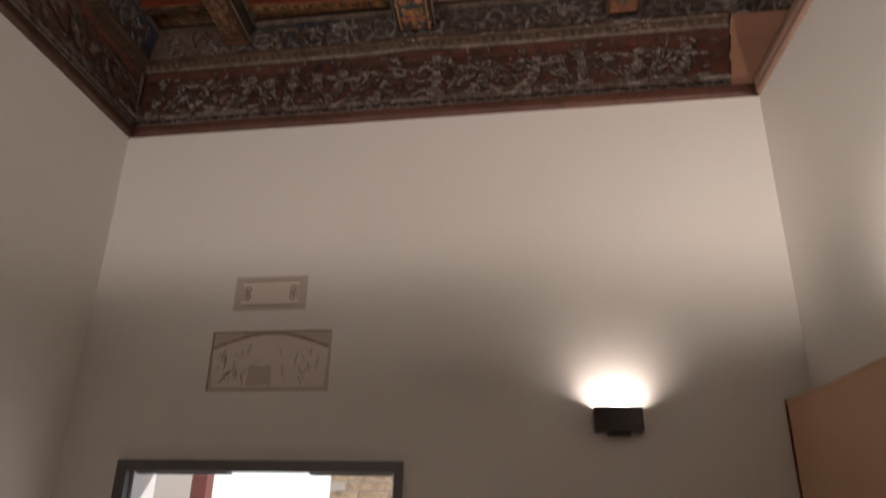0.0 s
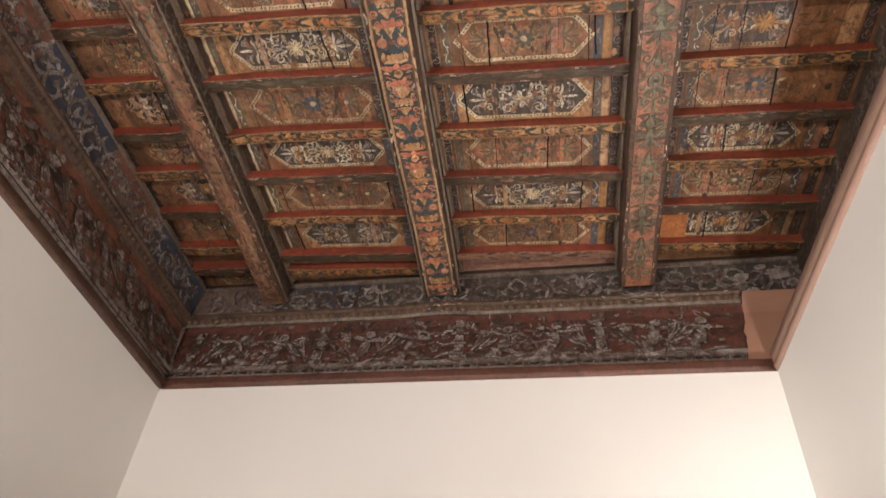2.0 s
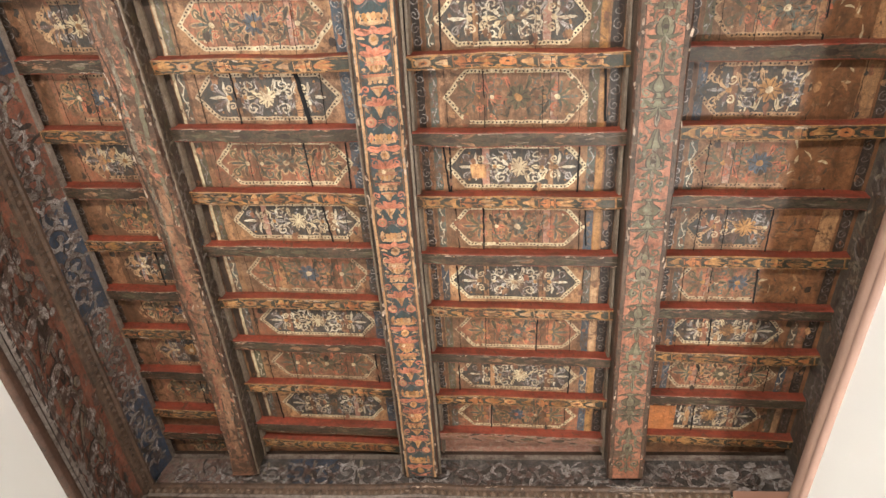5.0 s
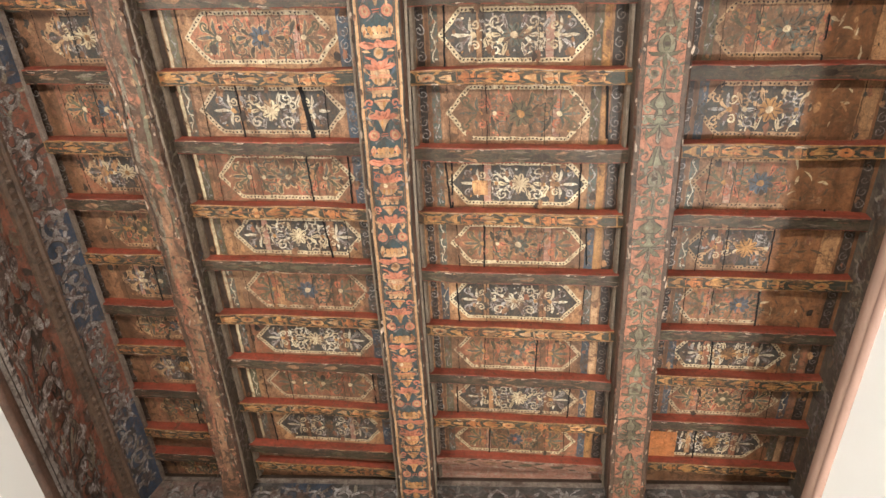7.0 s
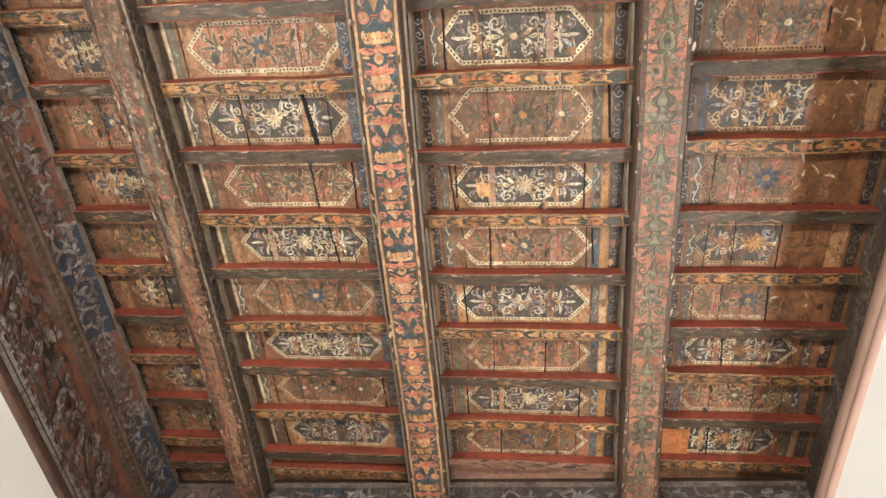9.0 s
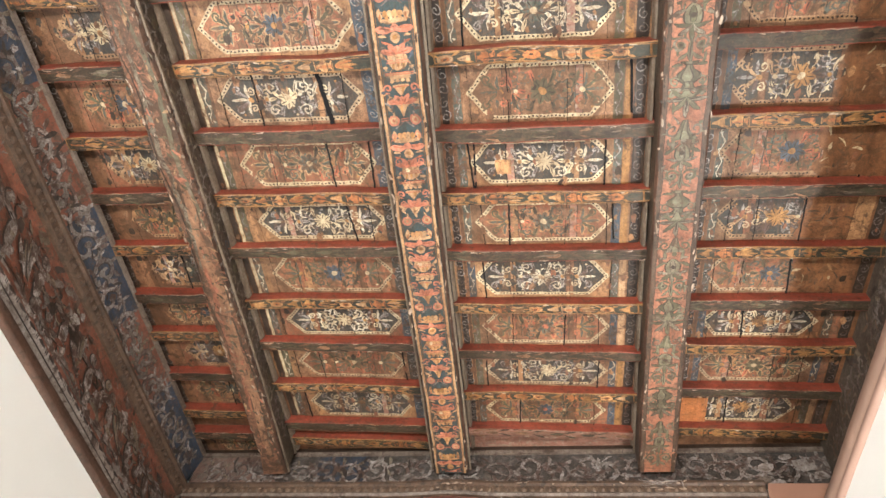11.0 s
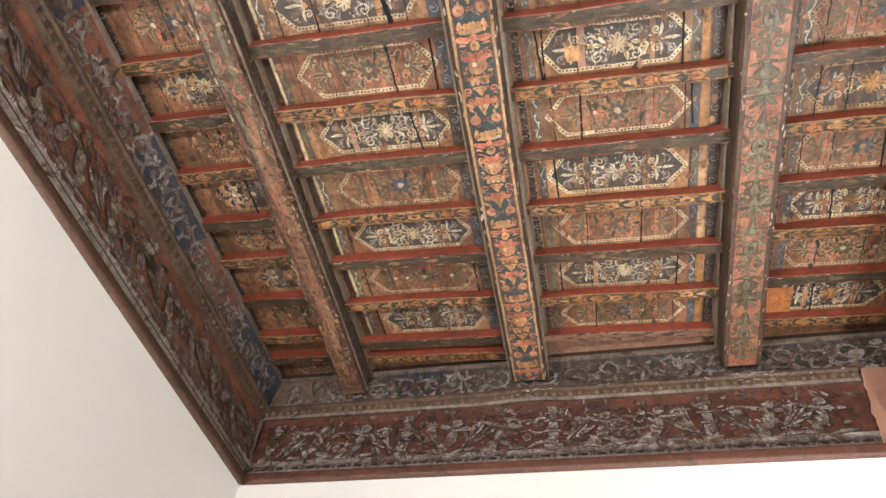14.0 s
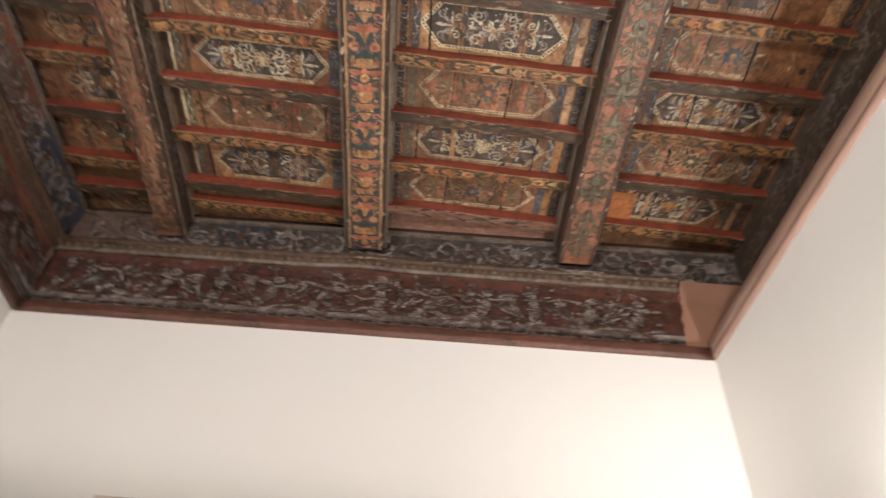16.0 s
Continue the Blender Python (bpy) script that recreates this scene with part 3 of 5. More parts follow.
def bay_edges(bay, y):
    lo = x_frieze(y) if bay == 0 else beam_x(bay - 1, y) + BEAMS[bay - 1][2] / 2
    hi = x_east(y) if bay == 3 else beam_x(bay, y) - BEAMS[bay][2] / 2
    return lo, hi


# ---------------------------------------------------------------- setting
b = Build((0, 0, 0))
b.box((-60, -60, -0.32), (60, 60, -0.12), PAVING)
tagged(b.make("ground"), "pale stone paving outside the doorway", "ground", kind="structure")
b = Build((0, 1, 0))
b.box((-2.6, NEAR - 0.3, -0.12), (3.0, 4.36, 0.0), FLOOR)
tagged(b.make("floor"), "pale stone floor of the tall room", "floor", kind="structure")

DX0, DX1, DZ = -1.72, -0.06, 2.125
b = Build((0, FAR, 0))
b.box((-2.75, FAR, 0), (DX0, FAR + 0.36, HEAD), WALL)
b.box((DX1, FAR, 0), (3.0, FAR + 0.36, HEAD), WALL)
b.box((DX0, FAR, DZ), (DX1, FAR + 0.36, HEAD), WALL)
b.box((-2.75, Y_FRIEZE + 0.06, HEAD), (3.0, FAR + 0.5, ROOF), WALL)
tagged(b.make("wall_north"), "tall off-white limewashed wall with a doorway", "wall", kind="structure")
b = Build((-2.1, 0, 0))
b.grid([[(x_left(y), y, 0), (x_left(y), y, HEAD), (x_left(y) - 0.1, y, HEAD), (-2.75, y, HEAD), (-2.75, y, 0)] for y in (NEAR - 0.3, 1.2, FAR)], WALL)
b.box((-2.75, NEAR - 0.3, HEAD), (-2.42, FAR + 0.5, ROOF), WALL)
tagged(b.make("wall_west"), "plain off-white limewashed wall", "wall", kind="structure")
b = Build((2.2, 0, 0))
b.grid([[(x_right(y), y, 0), (x_right(y), y, HEAD), (x_right(y) + 0.1, y, HEAD), (3.0, y, HEAD), (3.0, y, 0)] for y in (NEAR - 0.3, 1.2, FAR)], WALL)
b.box((X_EAST + 0.27, NEAR - 0.3, HEAD), (3.0, FAR + 0.5, ROOF), WALL)
tagged(b.make("wall_east"), "off-white wall brightly washed by lamp light", "wall", kind="structure")
b = Build((0, NEAR, 0))
b.box((-2.75, NEAR - 0.3, 0), (3.0, NEAR, ROOF), WALL)
tagged(b.make("wall_south"), "plain off-white limewashed wall", "wall", kind="structure")

# ---------------------------------------------------------------- painted board ceiling (one mesh)
ceil = Build((0, 1.2, TOP))
ceil.box((-2.75, NEAR - 0.3, ROOF - 0.045), (3.0, FAR + 0.5, ROOF + 0.1), DARK)
rng = random.Random(7)


FLOWERS = {(3, 4): OCHRE, (3, 5): GREEN, (3, 3): BLUE, (2, 2): TEAL, (2, 3): WHITE, (2, 4): TEAL, (1, 2): CREAM, (1, 1): TEAL, (1, 3): BLUE}


def cell(bay, row, y0, y1):
    """Boards and painting between two joists of a bay."""
    r = random.Random(100 * bay + row + 50)
    ym = (y0 + y1) / 2
    xl, xh = bay_edges(bay, ym)
    W, H = xh - xl, (y1 - y0)
    xm = (xl + xh) / 2

    def at(a, c, h=0.0):
        return (xm + a - 0.05 * c, ym + c + LEAN * a, TOP - h)

    # boards, side by side across the bay
    cuts, a = [-W / 2 - 0.02], -W / 2
    shares = [0.17, 0.16, 0.27, 0.2, 0.2] if bay else [0.3, 0.35, 0.35]
    for s in shares[:-1]:
        a += W * s * r.uniform(0.85, 1.15)
        cuts.append(a)
    cuts.append(W / 2 + 0.02)
    base = WOOD if r.random() < 0.6 else WOOD_O
    if bay in (0, 3):
        base = WOOD_R if bay else WOOD
    for i in range(len(cuts) - 1):
        gap = r.choice((0.002, 0.002, 0.003, 0.004, 0.009))
        lift = r.uniform(0, 0.004)
        p, q = cuts[i] + gap, cuts[i + 1] - gap * 0.3
        lo = [at(p, -H / 2 - 0.05, -lift), at(q, -H / 2 - 0.05, -lift * 0.4), at(q, H / 2 + 0.06, -lift * 0.4), at(p, H / 2 + 0.06, -lift)]
        hi = [(x, y, z + 0.022) for x, y, z in lo]
        ceil.face(lo, base)
        for j in range(4):
            ceil.face([lo[j], lo[(j + 1) % 4], hi[(j + 1) % 4], hi[j]], DARK)
    br = Brush(ceil, at, r)
    white_row = (row + bay) % 2 == 1
    hh = H / 2 - 0.02
    right = 0.2 if bay == 2 else 0.22 if bay == 3 else 0.12
    left = (0.17, 0.2, 0.16, 0.1)[bay]
    a0, a1 = -W / 2 + left + r.uniform(-0.02, 0.02), W / 2 - right + r.uniform(-0.02, 0.02)
    if bay == 0:
        a1 = W / 2 - 0.02
    k = min(hh * 0.85, 0.13)
    ends = bay != 0
    hexa = [(a0, 0), (a0 + k, -hh), (a1 - k, -hh), (a1, 0), (a1 - k, hh), (a0 + k, hh)] if ends else [(a0, 0), (a0 + k, -hh), (a1, -hh), (a1, hh), (a0 + k, hh)]
    # ground between the field and the strips
    br.poly([(a0 - 0.02, -hh - 0.015), (a1 + 0.02, -hh - 0.015), (a1 + 0.02, hh + 0.015), (a0 - 0.02, hh + 0.015)], r.choice((WOOD_R, FIELD_O) if bay == 3 else (WOOD, FIELD_R) if bay == 0 else (FIELD_O, WOOD_O, FIELD_R)), 1)
    faded = bay == 0 or (bay == 3 and row < 3)
    br.poly(hexa, SAND if faded else CREAM, 2)
    t = 0.025
    inner = [(a0 + 1.35 * t, 0), (a0 + k + 0.4 * t, -hh + t), (a1 - k - 0.4 * t, -hh + t), (a1 - 1.35 * t, 0), (a1 - k - 0.4 * t, hh - t), (a0 + k + 0.4 * t, hh - t)] if ends else [(a0 + 1.35 * t, 0), (a0 + k + 0.4 * t, -hh + t), (a1, -hh + t), (a1, hh - t), (a0 + k + 0.4 * t, hh - t)]
    field = FIELD_S if white_row else r.choice((FIELD_R, FIELD_R, FIELD_O))
    br.poly(inner, field, 3)
    # pearls along the border
    n = len(hexa)
    for i in range(n):
        (px, py), (qx, qy) = hexa[i], hexa[(i + 1) % n]
        (ix, iy), (jx, jy) = inner[i], inner[(i + 1) % n]
        if not ends and i == 2:
            continue
        px, py, qx, qy = (px + ix) / 2, (py + iy) / 2, (qx + jx) / 2, (qy + jy) / 2
        d = math.hypot(qx - px, qy - py)
        m = max(2, int(d / 0.0215))
        for j in range(m):
            s = (j + 0.5) / m
            if r.random() < 0.93:
                br.disc(px + (qx - px) * s, py + (qy - py) * s, 0.0062, BLACK, 4, 6)
    # cross bars that split the field
    c0 = a0 + (a1 - a0) * r.uniform(0.26, 0.31)
    c1 = a0 + (a1 - a0) * r.uniform(0.70, 0.76) if ends else a1
    for c in ([c0, c1] if ends else [c0]):
        bw = r.uniform(0.014, 0.027)
        br.poly([(c - bw, -hh + t), (c + bw, -hh + t), (c + bw, hh - t), (c - bw, hh - t)], r.choice((WOOD_O, FIELD_R, ROSEWORN, WOOD)), 4)
        for e in (-bw, bw):
            br.poly([(c + e - 0.002, -hh + t), (c + e + 0.002, -hh + t), (c + e + 0.002, hh - t), (c + e - 0.002, hh - t)], DARK, 5)
    if white_row:
        inks, cores, flower = [GREY_L, SAND, CREAM, GREY_M] if faded else [WHITE, GREY_L, CREAM, GREY_L], [OCHRE, CREAM], r.choice((WHITE, TEAL, OCHRE, CREAM))
        rim, thin = None, 0.011
    else:
        inks, cores, flower = [TEAL, GREEN, CORAL, JOIST_D], [OCHRE, CORAL, CREAM], r.choice((TEAL, BLUE, GREEN))
        rim, thin = r.choice((SAND, FIELD_O, WOOD_O)), 0.011
    flower = FLOWERS.get((bay, row), flower)
    hi_ = hh - t

    def curl(x, y, turn, size, mat, flip, leaves=0, lmat=None):
        if rim:
            br.scroll(x, y, turn, size, thin * 1.9, rim, flip, 4)
        br.scroll(x, y, turn, size, thin, mat, flip, 5, leaves=leaves, lmat=lmat)

    def blade(x, y, turn, ln, wd, mat, bend=0.0):
        if rim:
            br.leaf(x, y, turn, ln * 1.1, wd * 1.6, rim, 4, bend)
        br.leaf(x, y, turn, ln, wd, mat, 5, bend)
        if wd > 0.024:
            br.leaf(x, y, turn, ln * 0.7, wd * 0.22, DARK if white_row else BLACK, 6, bend)

    # end motifs
    for sgn, ex in ((-1, (a0 + 0.05 + c0) / 2), (1, (a1 - 0.05 + c1) / 2)):
        if sgn > 0 and not ends:
            continue
        face = 0 if sgn > 0 else math.pi
        for j in (-2, -1, 0, 1, 2):
            blade(ex - sgn * 0.055, 0, face + j * 0.5, 0.115 - 0.014 * abs(j), 0.02, inks[abs(j) % 2], 0.2 * j)
        br.disc(ex - sgn * 0.055, 0, 0.016, r.choice(cores), 6)
        for f in (-1, 1):
            curl(ex - sgn * 0.01, f * hi_ * 0.42, face + sgn * f * 0.5, hi_ * 0.5, inks[1], f * sgn)
            curl(ex - sgn * 0.05, f * hi_ * 0.3, math.pi - face - sgn * f * 0.8, hi_ * 0.42, inks[2], -f * sgn)
            br.disc(ex + sgn * 0.0, f * hi_ * 0.75, 0.008, r.choice(cores), 5, 6)
    # middle: flower between leafy scrolls
    cx, half = (c0 + c1) / 2, (c1 - c0) / 2 - 0.02
    if rim:
        br.rosette(cx, 0, hi_ * 0.66, rim, rim, 8, 5)
    br.rosette(cx, 0, hi_ * 0.55, flower, r.choice(cores), 8, 6 if rim else 5)
    for j in range(8):
        q = 2 * math.pi * j / 8 + 0.2
        br.leaf(cx + 0.02 * math.cos(q), 0.02 * math.sin(q), q, hi_ * 0.36, 0.006, DARK, 8)
    for f in (-1, 1):
        fd = 0 if f > 0 else math.pi
        for g in (-1, 1):
            m1, m2 = r.choice(inks), r.choice(inks)
            curl(cx + f * half * 0.36, g * hi_ * 0.5, fd + f * g * 0.3, min(half * 0.5, hi_ * 0.8), inks[0], f * g, 5, m1)
            curl(cx + f * half * 0.62, g * hi_ * 0.3, fd - f * g * 0.25, min(half * 0.42, hi_ * 0.7), m2, -f * g, 4, inks[0])
            blade(cx + f * half * 0.22, g * hi_ * 0.3, fd + f * g * 1.0, hi_ * 0.62, 0.026, m1, f * g * 0.3)
            blade(cx + f * half * 0.30, g * hi_ * 0.08, fd + f * g * 0.45, half * 0.34, 0.022, m2, f * g * 0.25)
            blade(cx + f * half * 0.93, g * hi_ * 0.1, math.pi / 2 * g + f * 0.15, hi_ * 0.7, 0.026, m1, f * 0.2)
        blade(cx + f * half * 0.42, 0, fd, half * 0.36, 0.026, r.choice(inks))
        br.disc(cx + f * half * 0.82, 0, 0.013, r.choice(cores), 6)
    for j in range(12):
        br.disc(cx + r.uniform(-0.95, 0.95) * half, r.choice((-1, 1)) * hi_ * r.uniform(0.5, 0.93), r.uniform(0.004, 0.009), r.choice(inks), 5, 6)
    # the faded end of the outer bay
    if bay == 3 and row < 4:
        e0 = a1 - r.uniform(0.16, 0.3)
        pts = [(e0 + r.uniform(-0.03, 0.03), -hh + 2 * hh * q / 8) for q in range(9)] + [(a1 + 0.03, hh), (a1 + 0.03, -hh)]
        br.poly(pts, WOOD_R, 9)
        for q in range(16):
            br.leaf(r.uniform(e0 + 0.02, a1 - 0.02), r.uniform(-hh * 0.8, hh * 0.8), r.uniform(0, 6.28), r.uniform(0.03, 0.08), r.uniform(0.008, 0.02), r.choice((FIELD_O, EGG, WOOD_O, WOOD, CREAM)), 10, r.uniform(-0.4, 0.4))
    # joints between the boards, some wide open
    for c in cuts[1:-1]:
        wd = r.choice((0.001, 0.0013, 0.0016, 0.0025, 0.005))
        tilt = r.uniform(-0.006, 0.006)
        br.poly([(c - wd - tilt, -H / 2 - 0.02), (c + wd - tilt, -H / 2 - 0.02), (c + wd + tilt, H / 2 + 0.02), (c - wd + tilt, H / 2 + 0.02)], GAP, 9)
    # flaked places down to the wood
    for j in range(22):
        fx, fy = r.uniform(-W / 2 + 0.05, W / 2 - 0.05), r.uniform(-hh, hh)
        rad = r.uniform(0.006, 0.026)
        pts = []
        for q in range(9):
            rr_ = rad * r.uniform(0.5, 1.2)
            pts.append((fx + 0.9 * rr_ * math.cos(q * 0.698), fy + 1.5 * rr_ * math.sin(q * 0.698)))
        br.poly(pts, r.choice((WOOD, WOOD_O, field, DARK, FIELD_O, FIELD_R)), 10)

    # upright strips at the ends of the bay
    def strip(x0, x1, ground, ink, kind):
        br.poly([(x0, -hh - 0.02), (x1, -hh - 0.02), (x1, hh + 0.02), (x0, hh + 0.02)], ground, 2)
        if kind == "wave":
            br.wave((x0 + x1) / 2, -hh, (x0 + x1) / 2, hh, (x1 - x0) * 0.25, 2.5, 0.0055, ink, 3)
            for j in range(6):
                br.leaf((x0 + x1) / 2, -hh + 2 * hh * (j + 0.5) / 6, (0.6 if j % 2 else math.pi - 0.6), (x1 - x0) * 0.45, 0.012, ink, 3)
        elif kind == "scroll":
            for j in range(4):
                br.scroll((x0 + x1) / 2, -hh + 2 * hh * (j + 0.2) / 4, math.pi / 2, hh * 0.42, 0.007, ink, 1 if j % 2 else -1, 3)

    e0, e1 = -W / 2, W / 2
    if bay:
        strip(e0 + 0.035, e0 + 0.075, BLACK if bay > 1 else DARK, GREY_L, "scroll" if bay > 1 else "")
        strip(e0 + 0.082, e0 + 0.10, CREAM if bay == 1 else WOOD, WHITE, "")
        strip(e0 + 0.103, e0 + 0.15, r.choice((BLUE, TEAL, GREEN)), r.choice((GREY_L, GREY_M, WHITE)), "wave")
    else:
        strip(e0 + 0.01, e0 + 0.05, DARK, GREY_M, "scroll")
    if bay == 3 and row < 4:
        strip(e1 - 0.2, e1 - 0.1, r.choice((WOOD_R, WOOD_O)), GREY_M, "")
        strip(e1 - 0.085, e1 - 0.025, DARK, GREY_M, "scroll")
    elif bay in (2, 3):
        strip(e1 - 0.20, e1 - 0.15, r.choice((TEAL, BLUE, GREEN)), r.choice((WHITE, GREY_L, GREY_M)), "wave")
        strip(e1 - 0.145, e1 - 0.105, r.choice((OCHRE, SAND, FIELD_R)), WHITE, "")
        strip(e1 - 0.095, e1 - 0.03, BLACK, GREY_M, "scroll")
    elif bay == 1:
        strip(e1 - 0.125, e1 - 0.06, r.choice((BLUE, FIELD_S)), GREY_L, "scroll")


rows_all = []
for bay in range(4):
    rows = ROWS_IN_BAY[bay]
    back = [rows[0] - 0.41 * (k + 1) for k in range(6)][::-1]
    rows_all.append([y for y in back if y > NEAR + 0.02] + rows)
for bay in range(4):
    ys = [NEAR - 0.02 - JOIST_W] + rows_all[bay] + [Y_FRIEZE + 0.03]
    shift = len(rows_all[bay]) - len(ROWS_IN_BAY[bay]) + 1
    for i in range(len(ys) - 1):
        y0, y1 = ys[i] + JOIST_W, ys[i + 1]
        if y1 - y0 > 0.24:
            cell(bay, i - shift, y0, y1)
        else:
            xa, xb = bay_edges(bay, y0)
            q = LEAN * (xb - xa) / 2
            ceil.face([(xa - 0.02, y0 - 0.05 - q, TOP), (xb + 0.02, y0 - 0.05 + q, TOP), (xb + 0.02, y1 + 0.15 + q, TOP), (xa - 0.02, y1 + 0.15 - q, TOP)], ROSEWORN if bay == 2 else WOOD)
# open joints, a bare pale spot and a plain new board
sp = Brush(ceil, lambda x, y, h: (x, y, TOP - h), rng)
for x0, ya, yb, wd in ((-0.47, 1.05, 1.40, 0.014), (-0.49, 1.93, 2.24, 0.006), (0.31, 1.58, 1.88, 0.006), (2.17, 2.50, 2.82, 0.006), (1.22, 1.14, 1.48, 0.007), (1.12, 2.02, 2.30, 0.005), (1.93, 2.88, 3.14, 0.005)):
    lean_ = -0.25 * (yb - ya) if x0 < -0.4 else -0.06 * (yb - ya)
    sp.poly([(x0 - wd, ya), (x0 + wd, ya), (x0 + wd - lean_ * 0.3, yb), (x0 - wd - lean_ * 0.3, yb)], GAP, 12)
sp.poly([(0.455, 1.70), (0.55, 1.705), (0.545, 1.80), (0.46, 1.79)], PEACH, 12)
sp.poly([(1.58, 3.69), (1.77, 3.70), (1.76, 3.94), (1.575, 3.93)], ORANGE, 12)
sp.disc(2.17, 2.51, 0.012, WHITE, 13, 6)
tagged(ceil.make("ceiling"), "old plank ceiling painted with flowers and pearl-edged fields", "ceiling", kind="structure")


# ---------------------------------------------------------------- joists
def joist(bay, y, gold, seed):
    """A squared joist across one bay: red flanks, a painted underside."""
    r = random.Random(seed)
    xm = sum(bay_edges(bay, y)) / 2
    xl, xh = bay_edges(bay, y)
    yc = y + JOIST_W / 2
    ob = thing("ceiling_joist", (xm, yc, TOP), "red-flanked joist with ochre motifs painted on its underside" if gold else "red-flanked joist with a sooty grey-green underside", "joist", "joists between the main beams")
    L = xh - xl + 0.02
    bd = Build()
    rows = []
    n = 8
    sag = r.uniform(-0.004, 0.012)
    lead, wave, phase = r.uniform(-0.01, 0.01), r.uniform(0.001, 0.005), r.uniform(0, 6)

    def sway(t):
        return lead * (0.5 - 4 * t * t) + wave * math.sin(9 * t + phase)

    sl = r.uniform(-0.006, 0.006)

    def at(a, c, h=0.0):
        t = a / L
        return (a, c + LEAN * a + sway(t), JOIST_Z - TOP - sag * (1 - 4 * t * t) + sl * t - h)

    for i in range(n + 1):
        a = -L / 2 + L * i / n
        j = [r.uniform(-0.004, 0.004) for _ in range(4)]
        w = JOIST_W / 2
        p = [at(a, -w + j[0]), at(a, -w + 0.006 + j[0], 0.003), at(a, w - 0.006 + j[1], 0.003), at(a, w + j[1])]
        top = 0.012
        q = LEAN * a + sway(a / L)
        rows.append([(a, -w + j[2] + q, top), *p, (a, w + j[3] + q, top)])
    ground = JOIST_T if gold else JOIST_D
    if bay == 2 and y > 3.9:
        ground = ROSEWORN
    bd.grid(rows, [RED, RED if not gold else OCHRE, ground, RED if not gold else OCHRE, RED])
    bd.make("timber", ob)
    deco = Build()
    br = Brush(deco, lambda a, c, h: at(a, c, h + 0.0035), r)
    w = JOIST_W / 2 - 0.008
    if gold:
        for f in (-1, 1):
            br.stroke([(-L / 2 + L * i / 8, f * (w - 0.002)) for i in range(9)], 0.0045, OCHRE, 1, False)
        tones = (EGG_P, WOOD_O, OCHRE) if bay == 0 else (OCHRE, OCHRE, ORANGE) if bay == 3 else (OCHRE, PEACH, ORANGE, SAND)
        a = -L / 2 + 0.05
        k = 0
        while a < L / 2 - 0.13:
            m = r.choice(tones)
            kind = (k + bay) % 4
            if kind == 0:
                br.outline(VASE, a, 0, 0.11, m, 2, axis=(1, 0))
                br.outline([(t_, w_ * 0.35) for t_, w_ in VASE], a + 0.01, 0.004, 0.09, ORANGE, 3, axis=(1, 0))
                for q in (0.06, 0.62, 0.85):
                    br.poly([(a + 0.11 * q, -0.02), (a + 0.11 * q + 0.004, -0.02), (a + 0.11 * q + 0.004, 0.02), (a + 0.11 * q, 0.02)], DARK, 4)
                step = 0.12
            elif kind == 1:
                for j in (-2, 2, -1, 1, 0):
                    br.leaf(a, 0.006 * j, j * 0.1, 0.115 - 0.02 * abs(j), 0.015, m if j % 2 else OCHRE, 2 + (j == 0), 0.05 * j)
                br.disc(a + 0.004, 0, 0.013, ORANGE, 4, 7)
                step = 0.125
            elif kind == 2:
                br.disc(a + 0.045, 0, 0.046, m, 2, 11, 0.026)
                br.disc(a + 0.045, 0, 0.026, ORANGE, 3, 9, 0.013)
                br.disc(a + 0.045, 0, 0.012, DARK, 4, 7, 0.006)
                for f in (-1, 1):
                    for g in (0, math.pi):
                        br.leaf(a + 0.045 + (0.03 if g == 0 else -0.03), f * 0.014, g + (f if g == 0 else -f) * 0.35, 0.045, 0.013, OCHRE, 2, 0.0)
                step = 0.115
            else:
                br.outline(BELL, a, 0, 0.1, m, 2, axis=(1, 0))
                for f in (-1, 1):
                    br.leaf(a + 0.03, f * 0.012, f * 0.5, 0.055, 0.013, OCHRE, 3, -f * 0.3)
                step = 0.095
            a += step * r.uniform(0.92, 1.08)
            k += 1
        for e in (-1, 1):
            br.poly([(e * (L / 2 - 0.045), -w), (e * (L / 2 - 0.035), -w), (e * (L / 2 - 0.035), w), (e * (L / 2 - 0.045), w)], OCHRE, 2)
    else:
        a = -L / 2 + 0.04
        k = 0
        while a < L / 2 - 0.08:
            m = r.choice((GREEN, EGG, BEAM_S, FIELD_O, DARK))
            if k % 2:
                br.leaf(a, 0, 0, 0.1, 0.035, m, 2)
            else:
                for f in (-1, 1):
                    br.leaf(a, f * 0.012, f * 0.2, 0.09, 0.016, m, 2, f * 0.1)
            a += r.uniform(0.1, 0.14)
            k += 1
    # chipped paint along the edges, its pale spots also standing for glints
    for q in range(26):
        br.disc(r.uniform(-L / 2, L / 2), r.choice((-1, -1, 1)) * w * r.uniform(0.8, 1.08), r.uniform(0.006, 0.03), r.choice((GESSO, DARK, FIELD_O, DARK)), 5, 6, r.uniform(0.002, 0.0055))
    # thin pale lines: worn lower edge with its highlight painted in
    for q in range(9):
        a = r.uniform(-L / 2, L / 2 - 0.15)
        br.stroke([(a + 0.03 * j, -w - 0.006 + r.uniform(-0.0015, 0.0015)) for j in range(r.randint(3, 6))], r.uniform(0.002, 0.0045), r.choice((GESSO, SAND, ROSEWORN)), 3)
    for q in range(14):
        br.leaf(r.uniform(-L / 2, L / 2 - 0.1), r.uniform(-w, w), r.uniform(-0.12, 0.12), r.uniform(0.04, 0.16), r.uniform(0.004, 0.012), r.choice((DARK, ground, BEAM_W, STRIP if not gold else ground)), 6)
